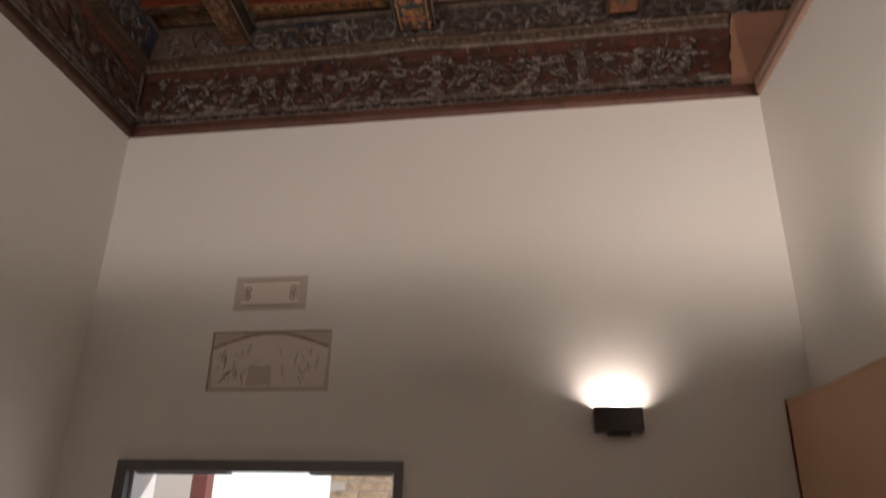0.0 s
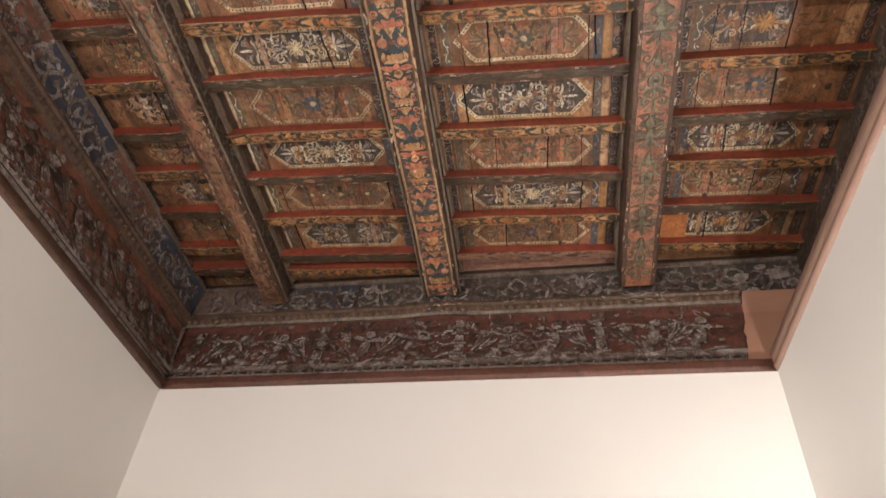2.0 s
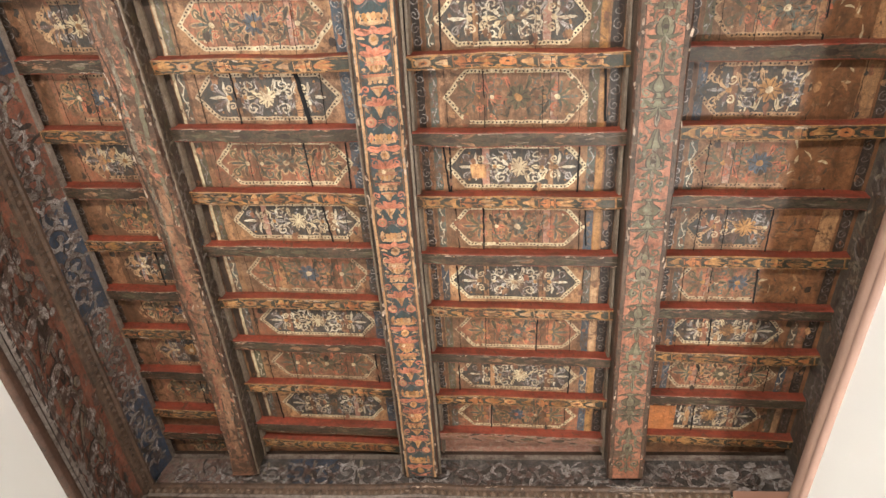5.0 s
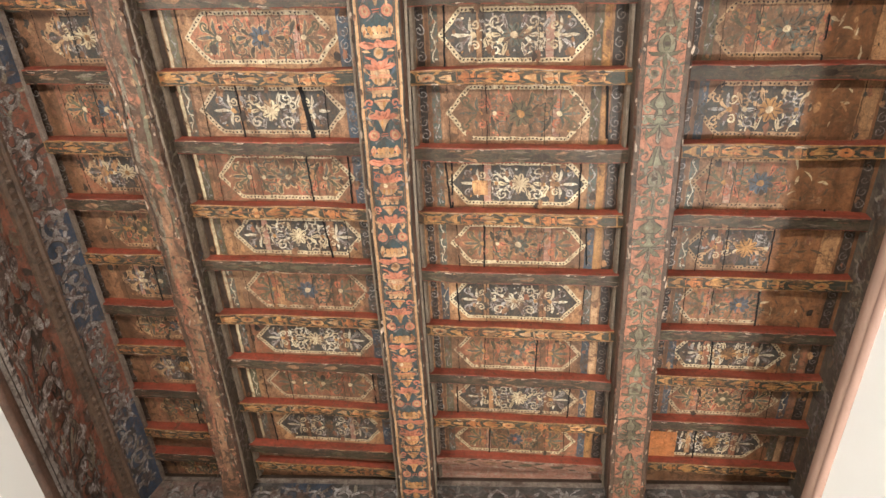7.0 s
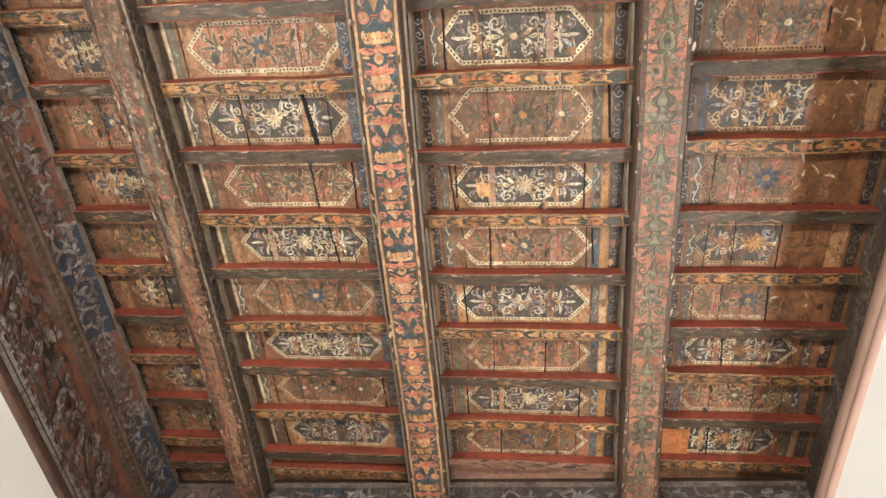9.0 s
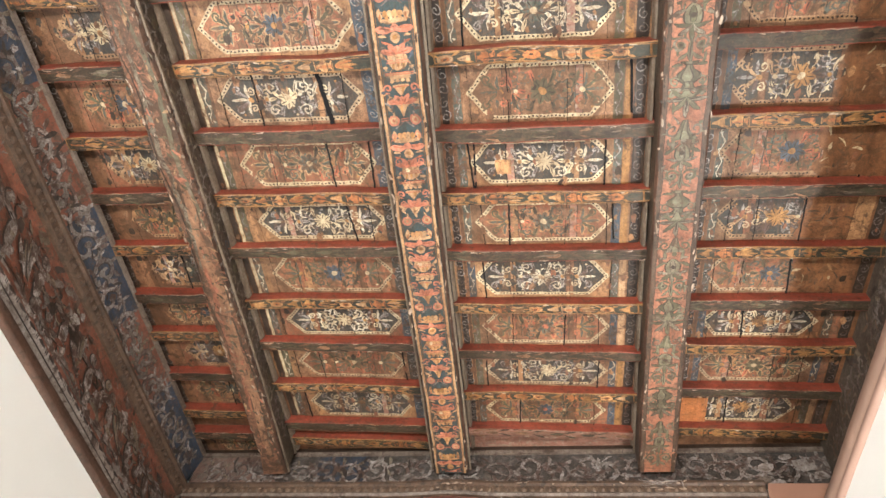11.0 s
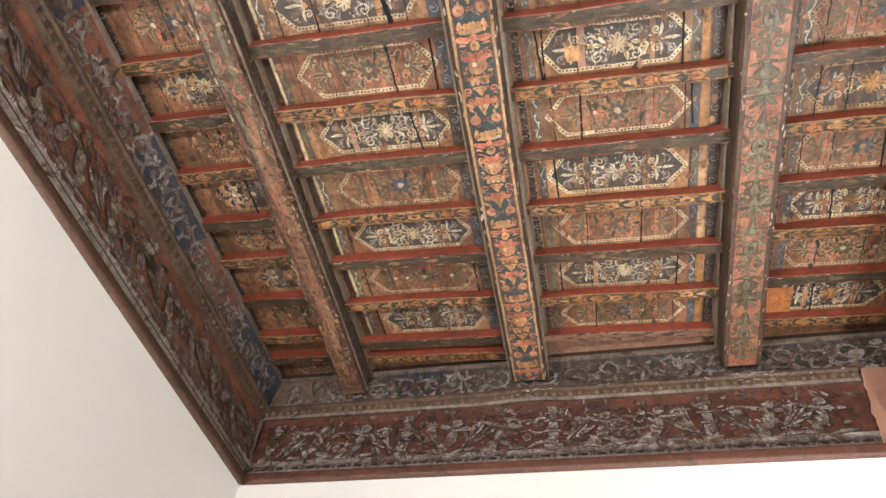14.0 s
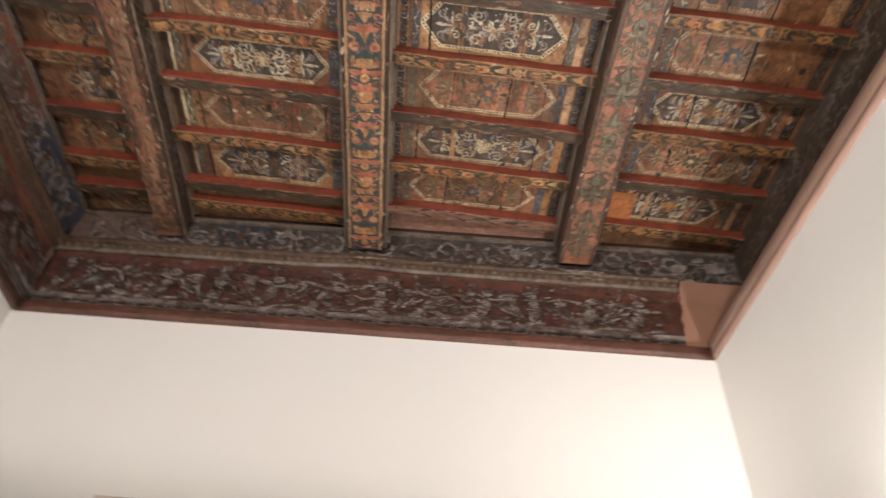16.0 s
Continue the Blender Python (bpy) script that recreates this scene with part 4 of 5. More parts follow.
    deco.make("painted_band", ob, "ochre vase and leaf motifs" if gold else "faded leaf motifs", kind="stuff")


for bay in range(4):
    ys = rows_all[bay]
    for i, y in enumerate(ys):
        j = len(ys) - len(ROWS_IN_BAY[bay])
        joist(bay, y, (i - j) % 2 == (0 if bay in (1, 2) else 1), 1000 + 50 * bay + i)


# ---------------------------------------------------------------- main beams
def main_beam(i, ground, side, label):
    x0, k, w = BEAMS[i]
    y0, y1 = NEAR + 0.005, Y_FRIEZE - 0.05
    ym = 1.2
    r = random.Random(40 + i)
    ob = thing("ceiling_beam", (beam_x(i, ym), ym, TOP), label, "beam", "main ceiling beams")
    z = BEAM_Z - TOP
    n = 28
    jit = [[r.uniform(-0.005, 0.005) * (2.0 if i == 0 else 1) for _ in range(4)] for _ in range(n + 1)]

    def bow(y):
        return 0.012 * math.sin(1.3 * y + i * 2) if i < 2 else 0.004 * math.sin(y)

    def at(a, y, h=0.0):
        t = max(0.0, min(1.0, (y - 2.7) / 1.45))
        return (a + k * (y - ym) + bow(y), y - ym, z - h - 0.075 * t * t)

    rows = []
    for s in range(n + 1):
        y = y0 + (y1 - y0) * s / n
        j = jit[s]
        h = w / 2
        sd = [at(-h + j[0], y, -0.215), at(-h + j[0], y, -0.02), at(-h + 0.014 + j[0], y, j[2] * 0.5), at(h - 0.014 + j[1], y, j[3] * 0.5), at(h + j[1], y, -0.02), at(h + j[1], y, -0.215)]
        rows.append(sd)
    bd = Build()
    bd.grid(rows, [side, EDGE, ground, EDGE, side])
    last = rows[-1]
    bd.face(last, side)
    bd.make("timber", ob)
    return ob, at, w, y0, y1, r


PAINTED = []
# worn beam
ob, at, w, y0, y1, r = main_beam(0, BEAM_W, BEAM_S, "worn brown beam, most of its paint lost, dark flanks")
PAINTED.append((ob, at, w, y0, y1))
d = Build()
br = Brush(d, lambda a, c, h: at(a, c, h + 0.003), r)
for j in range(280):
    y = r.uniform(y0 + 0.1, y1 - 0.1)
    m = r.choice((GREEN, EGG, BEAM_P, JOIST_D, GREEN, SAND, BEAM_S, ROSE, OLIVE, STRIP))
    br.leaf(r.uniform(-0.075, 0.075), y, r.choice((1.57, -1.57, 0, 0.8)) + r.uniform(-0.3, 0.3), r.uniform(0.02, 0.07), r.uniform(0.008, 0.025), m, 1 + j % 3)
for x_, ya, yb, wd, m in ((0.01, 1.6, 3.95, 0.085, PEACHW), (-0.03, 2.2, 3.5, 0.04, BEAM_P), (0.05, 0.5, 1.9, 0.03, SAGE), (-0.04, 0.6, 2.2, 0.03, OLIVE), (0.06, 2.2, 4.0, 0.012, DARK), (-0.07, 0.4, 3.0, 0.010, DARK)):
    br.stroke([(x_ + 0.012 * math.sin(7 * t_ * (yb - ya) + ya * 9) + r.uniform(-0.006, 0.006), ya + (yb - ya) * t_) for t_ in [q_ / 30 for q_ in range(31)]], wd, m, 1)
for j in range(200):
    m = r.choice((BEAM_W, PEACHW, BEAM_P, JOIST_D, SAND, BEAM_P, OLIVE, PEACHW, GESSO))
    br.leaf(r.uniform(-0.09, 0.085), r.uniform(y0 + 0.1, y1 - 0.1), r.choice((1.57, -1.57, 1.2)) + r.uniform(-0.3, 0.3), r.uniform(0.015, 0.06), r.uniform(0.004, 0.014), m, 4 + j % 2, r.uniform(-0.3, 0.3))
d.make("painted_ornament", ob, "scraps of coral and green paint", kind="stuff")
d = Build()
br = Brush(d, lambda a, c, h: (at(w / 2 + 0.008 + h, c)[0], at(0, c)[1], BEAM_Z - TOP + 0.11 + a), r)
y = y0
while y < y1 - 0.3:
    for f in (-1, 1):
        br.scroll(f * 0.015, y + 0.08, math.pi / 2 - f * 0.7, 0.15, 0.017, r.choice((GREY_M, OLIVE, GREY_M)), f, 2, leaves=6, lmat=r.choice((GREY_M, OLIVE)))
    br.rosette(0, y + 0.04, 0.035, r.choice((GREY_M, BLUE, GREEN)), EGG, 6, 3)
    y += 0.2
# worn edges whose pale colour paints in the highlight along the flank
for fz, wd in ((0.012, 0.016), (0.19, 0.02)):
    e = Build()
    rows = []
    for s in range(41):
        y = y0 + (y1 - y0) * s / 40
        x, yy, z = at(w / 2 + 0.004, y, 0)
        j = 0.003 * math.sin(s * 1.9) + 0.002 * math.sin(s * 5.1)
        rows.append([(x, yy, z + fz), (x + 0.012, yy, z + fz + 0.002 + j), (x + 0.013, yy, z + fz + wd + j), (x, yy, z + fz + wd + 0.004)])
    e.grid(rows, STRIP)
    e.make("edge_moulding", ob, "pale worn edge strip with painted edge highlight")
d.make("flank_ornament", ob, "grey scrolls on a dark flank", kind="stuff")

# painted beam
ob, at, w, y0, y1, r = main_beam(1, BEAM_T, BEAM_S, "dark teal beam painted with cream urns and pink lotus flowers")
PAINTED.append((ob, at, w, y0, y1))
d = Build()
br = Brush(d, lambda a, c, h: at(a, c, h + 0.003), r)
for f in (-1, 1):
    ln = [(f * (w / 2 - 0.028), y0 + (y1 - y0) * s / 40) for s in range(41)]
    br.stroke(ln, 0.015, SAND, 1, False)
    br.stroke([(p[0] - f * 0.006, p[1]) for p in ln], 0.006, PEACH, 2, False)
    br.stroke([(p[0] - f * 0.017, p[1]) for p in ln], 0.004, WOOD, 2, False)
    br.stroke([(p[0] + f * 0.015, p[1]) for p in ln], 0.006, BLACK, 2, False)
vase_stack(Brush(d, lambda a, c, h: at(a, y1 - 0.02 - max(0.0, c), h + 0.003), r), y1 - y0 - 0.05, w / 2 - 0.034, 0.64)
d.make("painted_ornament", ob, "cream, peach and rose vase motifs with sandy borders", kind="stuff")
# worn strips on both flanks, edge highlight included in the colour
for f in (-1, 1):
    e = Build()
    rows = []
    for s in range(29):
        y = y0 + (y1 - y0) * s / 28
        x, yy, z = at(f * (w / 2 + 0.004), y, 0)
        rows.append([(x, yy, z + 0.05), (x + f * 0.012, yy, z + 0.046), (x + f * 0.014, yy, z + 0.03), (x, yy, z + 0.024)])
    e.grid(rows, STRIP)
    e.make("edge_moulding", ob, "grey worn edge strip with painted edge highlight")

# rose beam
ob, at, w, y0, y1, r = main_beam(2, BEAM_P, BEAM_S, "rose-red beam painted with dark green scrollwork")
PAINTED.append((ob, at, w, y0, y1))
d = Build()
br = Inked(d, lambda a, c, h: at(a, c, h + 0.003), r)
for f in (-1, 1):
    ln = [(f * (w / 2 - 0.022), y0 + (y1 - y0) * s / 40) for s in range(41)]
    br.stroke(ln, 0.02, EGG, 1, False)
    br.stroke([(p[0] - f * 0.013, p[1]) for p in ln], 0.005, DARK, 2, False)
candelabrum(br, y0, y1, (w / 2 - 0.03) * 1.0, VERDE, OLIVE, SAGE, DARK, 0.145)
for q in range(60):
    f = r.choice((-1, 1))
    br.leaf(f * r.uniform(0.04, 0.085), r.uniform(y0 + 0.05, y1 - 0.1), r.choice((1.57, -1.57)) + f * r.uniform(-0.9, 0.9), r.uniform(0.03, 0.06), r.uniform(0.01, 0.018), r.choice((VERDE, OLIVE, SAGE, BEAM_P)), 3, r.uniform(-0.4, 0.4))
d.make("painted_ornament", ob, "dark green and grey candelabra motifs", kind="stuff")
# pale line high on the left flank: worn edge plus painted highlight
e = Build()
rows = []
for s in range(29):
    y = y0 + (y1 - y0) * s / 28
    x, yy, z = at(-(w / 2 + 0.004), y, 0)
    rows.append([(x, yy, z + 0.21), (x - 0.012, yy, z + 0.205), (x - 0.014, yy, z + 0.185), (x, yy, z + 0.18)])
e.grid(rows, STRIP)
e.make("edge_moulding", ob, "grey worn edge strip with painted edge highlight")


def edge_chips_and_glints(ob, at, w, y0, y1):
    """Small losses of paint along a beam's edges; the white ones double as painted glints."""
    r = random.Random(int(w * 1000))
    d = Build()
    br = Brush(d, lambda a, c, h: at(a, c, h + 0.005), r)
    for q in range(150):
        y = r.uniform(y0 + 0.05, y1 - 0.05)
        br.disc(r.choice((-1, 1)) * (w / 2 - r.uniform(0.004, 0.03)), y, r.uniform(0.003, 0.008), r.choice((GESSO, GESSO, DARK, BEAM_W)), 6, 6, r.uniform(0.006, 0.03))
    d.make("paint_losses", ob, "pale chips and painted glints along the edges", kind="stuff")


def board_strips(ob, at, w, y0, y1):
    """Worn pale strips that cover the joint between a beam and the boards."""
    for f in (-1, 1):
        e = Build()
        rows = []
        for s in range(29):
            y = y0 + (y1 - y0) * s / 28
            x, yy, z = at(f * (w / 2 + 0.006), y, 0)
            top = -0.006
            j = 0.003 * math.sin(s * 2.7)
            rows.append([(x, yy, top - 0.05), (x + f * (0.014 + j), yy, top - 0.046), (x + f * (0.022 + j), yy, top - 0.02), (x + f * (0.022 + j), yy, top)])
        e.grid(rows, STRIP)
        e.make("cover_strip", ob, "pale worn cover strip")


for q in PAINTED:
    board_strips(*q)
    edge_chips_and_glints(*q)


# ---------------------------------------------------------------- cornice
def sweep(profile, ends, mats, name, parent, label="", n=24, wob=0.0, seed=1, smooth=False):
    """A moulding: profile of (out, z) swept along the line that at_line gives for s from 0 to 1."""
    r = random.Random(seed)
    bd = Build()
    rows = []
    for s in range(n + 1):
        jz = r.uniform(-wob, wob)
        rows.append([ends(s / n, o, z + jz) for o, z in profile])
    bd.grid(rows, mats)
    return bd.make(name, parent, label, smooth)


LEVEL = [HEAD, 4.455, 4.555, 5.035, 5.145, 5.452]


def cornice(length, line, mid, label, ground_cut=None, seed=3, upper=None, egg=True, right_cut=None, tip=0.0, band=FRIEZE_K, ground=OX, inks=(GREY_M, GREY_L, GREY_L), edge=EDGE, loose=False):
    """line(s, out, z): place on the run, out metres in front of the wall face."""
    ob = thing("cornice", mid, label, "cornice", "painted cornice round the ceiling")
    m = Vector(mid)

    def ends(s, o, z):
        return tuple(Vector(line(s, o, z)) - m)

    sweep([(0.0, LEVEL[0]), (0.028, LEVEL[0] + 0.004), (0.034, LEVEL[0] + 0.03), (0.022, LEVEL[0] + 0.055), (0.03, LEVEL[0] + 0.075), (0.01, LEVEL[1] - 0.002), (-0.03, LEVEL[1])], ends, edge, "lower_moulding", ob, "reddish brown worn moulding", 40, 0.0, seed, True)
    lean = lambda z: -0.05 - 0.11 * min(1.0, max(0.0, (z - LEVEL[1]) / 0.5))
    top = right_cut or 1.0
    sweep([(lean(LEVEL[1]) + 0.02, LEVEL[1] - 0.01), (lean(LEVEL[2]), LEVEL[2])], lambda s, o, z: ends(s * top, o, z), DASH, "dash_band", ob, "grey band with dark dashes")
    sweep([(lean(LEVEL[2]), LEVEL[2]), (lean(4.7), 4.7), (lean(4.85), 4.85), (lean(4.955), 4.955), (lean(LEVEL[3]), LEVEL[3])], lambda s, o, z: ends(s * top, o, z), ground, "frieze_board", ob, "oxblood board with grey foliage")
    em = sweep([(lean(LEVEL[3]), LEVEL[3] - 0.004), (lean(LEVEL[3]) + 0.02, LEVEL[3]), (lean(LEVEL[3]) + 0.03, LEVEL[3] + 0.02), (lean(LEVEL[3]) + 0.022, LEVEL[3] + 0.028), (lean(LEVEL[3]) + 0.03, LEVEL[3] + 0.078), (lean(LEVEL[3]) + 0.045, LEVEL[3] + 0.09), (lean(LEVEL[3]) + 0.045, LEVEL[4]), (lean(LEVEL[4]) - 0.05, LEVEL[4] + 0.012)], lambda s, o, z: ends(s * top, o, z), [EGG, EGG if loose else GREYBAND, EGG, EGG, EGG, EGG, GREYBAND], "egg_moulding", ob, "brown egg and bead moulding", 60)
    ub = sweep([(lean(LEVEL[4]) - 0.045, LEVEL[4] - 0.01), (lean(LEVEL[4]) - 0.045 + tip, LEVEL[5]), (lean(LEVEL[4]) - 0.026 + tip, LEVEL[5] + 0.003), (lean(LEVEL[4]) - 0.022 + tip, LEVEL[5] + 0.03), (lean(LEVEL[4]) - 0.06, LEVEL[5] + 0.14)], ends, [band, GREYBAND, GREYBAND, DARK], "upper_board", ob, "blue-black and red board with pale scrolls")
    r = random.Random(seed * 11)
    # eggs
    if egg:
        g = Build()
        k = int(length * top / 0.062)
        for i in range(k):
            s = (i + 0.5) / k * top
            ds = 0.025 / length
            o, z = lean(LEVEL[3]) + 0.024, LEVEL[3] + 0.054
            ring = [ends(s + ds * math.cos(t), o, z + 0.027 * math.sin(t)) for t in [2 * math.pi * q / 6 for q in range(6)]]
            peak = ends(s, o + 0.016, z)
            for q in range(6):
                g.face([ring[q], ring[(q + 1) % 6], peak], EGG if loose else EGG_P)
        g.make("egg_row", em, "worn carved eggs", kind="stuff")
    # dashes
    d = Build()
    br = Brush(d, lambda a, c, h: ends(a / length, lean(c) + 0.012 + h + (0.01 if c < LEVEL[2] else 0), c), r)
    a = 0.08
    zc = (LEVEL[1] + LEVEL[2]) / 2 + 0.012
    while a < length * top - 0.12:
        br.leaf(a, zc, 0, 0.075, 0.024, GREY_D, 1)
        for q in (0.088, 0.102):
            br.poly([(a + q, zc - 0.018), (a + q + 0.007, zc - 0.018), (a + q + 0.007, zc + 0.018), (a + q, zc + 0.018)], GREY_D, 1)
        a += 0.12
    br.poly([(0.02, LEVEL[1] + 0.004), (length * top - 0.02, LEVEL[1] + 0.004), (length * top - 0.02, LEVEL[1] + 0.016), (0.02, LEVEL[1] + 0.016)], BLACK, 1)
    d.make("dash_row", ob, "dark painted dashes", kind="stuff")
    # foliage of the wide frieze
    d = Build()
    br = Brush(d, lambda a, c, h: ends(a / length, lean(c) + 0.005 + h, c), r)
    zl, zh = LEVEL[2] + 0.01, LEVEL[3] - 0.02
    H = zh - zl
    a, k = 0.2, 0
    # pale uneven ground line
    if not loose:
        for lo_, wd, mt in ((0.0, 0.055, GREY_M), (0.012, 0.036, DASH)):
            n_ = int(length * top / 0.08)
            br.stroke([(0.03 + (length * top - 0.06) * q / n_, zl + lo_ + r.uniform(-0.006, 0.008)) for q in range(n_ + 1)], wd, mt, 1 if wd > 0.04 else 2, False)
    for q in range(int(length * top / 0.16)):
        br.leaf(0.05 + q * 0.16, zl + 0.012 + r.uniform(-0.004, 0.006), r.uniform(-0.05, 0.05), r.uniform(0.12, 0.3), r.uniform(0.02, 0.06), r.choice((inks[1], inks[0], DASH)), 3)

    def leaf(x, z, turn, ln, wd, mat, layer=3, bend=0.0):
        br.leaf(x + 0.004, z - 0.004, turn, ln * 1.04, wd * 1.35, GREY_D, layer - 1, bend)
        br.leaf(x, z, turn, ln, wd, mat, layer, bend)
        if wd > 0.026:
            br.leaf(x, z, turn + 0.07, ln * 0.75, wd * 0.35, GREY_L if mat is GREY_M else GREY_M, layer + 1, bend)

    def oval(x, z, rx, rz, turn, mat, layer=4):
        br.disc(x + 0.006, z - 0.003, rx * 1.2, GREY_D, layer - 1, 12, rz * 1.1, turn)
        br.disc(x, z, rx, mat, layer, 12, rz, turn)
        br.disc(x - rx * 0.25, z + rz * 0.15, rx * 0.5, GREY_L if mat is GREY_M else GREY_M, layer + 1, 10, rz * 0.55, turn)

    def pedestal(x, T):
        z = zl + 0.02
        for wd, ht in ((0.07, 0.05), (0.045, 0.1), (0.062, 0.022), (0.04, 0.07), (0.075, 0.026), (0.03, 0.05), (0.05, 0.07)):
            ht *= T / 0.42
            br.poly([(x - wd, z), (x + wd, z), (x + wd, z + ht), (x - wd, z + ht)], GREY_D, 2)
            br.poly([(x - wd + 0.007, z + 0.006), (x + wd - 0.01, z + 0.006), (x + wd - 0.01, z + ht - 0.003), (x - wd + 0.007, z + ht - 0.003)], r.choice(inks), 3)
            br.poly([(x - wd * 0.6, z + 0.01), (x - wd * 0.1, z + 0.01), (x - wd * 0.1, z + ht - 0.006), (x - wd * 0.6, z + ht - 0.006)], r.choice((GREY_L, GREY_M)), 4)
            z += ht
        oval(x, zl + T * 0.28, 0.022, 0.028, 0, GREY_M, 5)

    def plume(x, f, T):
        for q in range(5):
            leaf(x + f * 0.012 * q, zl + T * (0.22 + 0.05 * q), math.pi / 2 - f * (1.15 - 0.2 * q), T * (0.62 - 0.05 * q), 0.034, r.choice(inks), 3 + q % 2, f * 0.16)
        leaf(x + f * 0.02, zl + T * 0.75, math.pi / 2 - f * 1.5, T * 0.4, 0.03, inks[1], 4, -f * 0.2)
        br.stroke([(x, zl + 0.02), (x + f * 0.05, zl + T * 0.3), (x + f * 0.16, zl + T * 0.62), (x + f * 0.24, zl + T * 0.72)], 0.014, GREY_D, 5)

    def bundle(x, f, T):
        g = r.choice((inks[1], inks[0]))
        oval(x, zl + T * 0.42, 0.042, T * 0.2, f * 0.22, g)
        oval(x + f * 0.05, zl + T * 0.2, 0.03, T * 0.13, -f * 0.5, inks[0])
        oval(x - f * 0.03, zl + T * 0.76, 0.036, T * 0.1, f * 0.9, r.choice(inks))
        for j in (-1, 1):
            leaf(x - f * 0.02, zl + T * 0.6, math.pi / 2 + j * 1.15 + f * 0.2, T * 0.34, 0.042, r.choice(inks), 4, 0.25 * j)
        for sd in (-1, 1):
            leaf(x, zl + 0.02, math.pi / 2 - sd * 1.05, T * 0.42, 0.036, inks[0], 3, -sd * 0.3)

    def tangle(x, f, T):
        for sd in (-1, 1):
            br.scroll(x + sd * 0.01, zl + T * 0.5, (0 if sd > 0 else math.pi) + sd * 0.6, T * 0.46, 0.036, GREY_D, sd, 2)
            br.scroll(x + sd * 0.01, zl + T * 0.5, (0 if sd > 0 else math.pi) + sd * 0.6, T * 0.46, 0.023, r.choice(inks), sd, 3, leaves=5, lmat=inks[0])
            leaf(x, zl + T * 0.08, math.pi / 2 - sd * 0.9, T * 0.5, 0.045, inks[0], 3, -sd * 0.3)
        oval(x, zl + T * 0.34, 0.034, 0.04, 0, inks[0])

    order = "bpbtbpbB" if loose else "PpbtbqPqbpbt"
    while a < length * top - 0.16:
        T = H * r.uniform(0.9, 1.0)
        kind = order[k % len(order)]
        f = 1 if k % 2 else -1
        if kind == "P":
            pedestal(a, T)
        elif kind in "pq":
            plume(a - 0.1 * (1 if kind == "p" else -1), 1 if kind == "p" else -1, T)
        elif kind == "t":
            tangle(a, f, T)
        else:
            bundle(a, f, T)
        for q in range(3 if loose else 11):
            leaf(a + r.uniform(-0.11, 0.11), zl + H * r.uniform(0.04, 0.97), r.uniform(0, 6.28), r.uniform(0.04, 0.09), r.uniform(0.014, 0.03), r.choice(inks + (ground, GREY_D)), 3 + q % 2, r.uniform(-0.4, 0.4))
        a += r.uniform(0.15, 0.19)
        k += 1
    # rubbed patches over the whole painting
    base_ = 0.0 if loose else 0.06
    for q in range(int(length * top * (34 if loose else 40))):
        px, pz, rad = r.uniform(0.06, length * top - 0.1), zl + base_ + (H - base_) * r.random(), r.uniform(0.02, 0.085) if loose else r.uniform(0.012, 0.045)
        tilt_ = r.uniform(-0.9, 0.9)
        pts = []
        for j in range(9):
            u, v = rad * r.uniform(0.5, 1.1) * math.cos(j * 0.698), 0.55 * rad * r.uniform(0.5, 1.1) * math.sin(j * 0.698)
            pts.append((px + u * math.cos(tilt_) - v * math.sin(tilt_), min(zh, max(zl, pz + u * math.sin(tilt_) + v * math.cos(tilt_)))))
        br.poly(pts, r.choice((ground, ground, inks[0], UMBER, GREY_D, inks[1], inks[2]) if loose else (ground, ground, UMBER, inks[0], GREY_D, UMBER, UMBER)), 6 + q % 2)
    for q in range(int(length * top * 45)):
        br.leaf(r.uniform(0.05, length * top - 0.12), zl + base_ + (H - base_) * r.random() ** 1.3, r.choice((0.0, 0.5, 1.57, 2.6)) + r.uniform(-0.4, 0.4), r.uniform(0.02, 0.06), r.uniform(0.006, 0.016), r.choice((ground, ground, inks[0], EDGE, GREY_D, GREY_D, inks[2])), 8, r.uniform(-0.4, 0.4))
    # losses along the lower moulding
    for q in range(int(length * 7)):
        br.disc(r.uniform(0.1, length * top - 0.1), LEVEL[1] - r.uniform(0.0, 0.03), r.uniform(0.006, 0.03), r.choice((GESSO, ROSEWORN, GREY_D)), 9, 7, r.uniform(0.003, 0.008))
    d.make("frieze_painting", ob, "grey-white foliage and vase shapes on oxblood red", kind="stuff")
    # scrolls of the upper band
    d = Build()
    br = Brush(d, lambda a, c, h: ends(a / length, lean(LEVEL[4]) - 0.041 + h + tip * (c - LEVEL[4] + 0.01) / (LEVEL[5] - LEVEL[4] + 0.01), c), r)
    zl, zh = LEVEL[4] + 0.03, LEVEL[5] - 0.02
    H = zh - zl
    for lo, hi, mt in (upper or ()):
        br.poly([(lo * length, zl - 0.03), (hi * length, zl - 0.03), (hi * length, zh + 0.018), (lo * length, zh + 0.018)], mt, 1)
    a, k = 0.1, 0
    while a < length - 0.2:
        f = 1 if k % 2 else -1
        g, size, turn = r.choice((GREY_L, GREY_L, GREY_M)), H * r.uniform(0.75, 0.95), f * 0.3
        br.scroll(a, zl + H * 0.5 - 0.004, turn, size, 0.044, GREY_D, f, 2)
        br.scroll(a, zl + H * 0.5, turn, size, 0.03, g, f, 3, leaves=6, lmat=r.choice((GREY_M, GREY_L, OLIVE)))
        br.disc(a + 0.5 * size, zl + H * 0.5, 0.026, GREY_M, 4, 9)
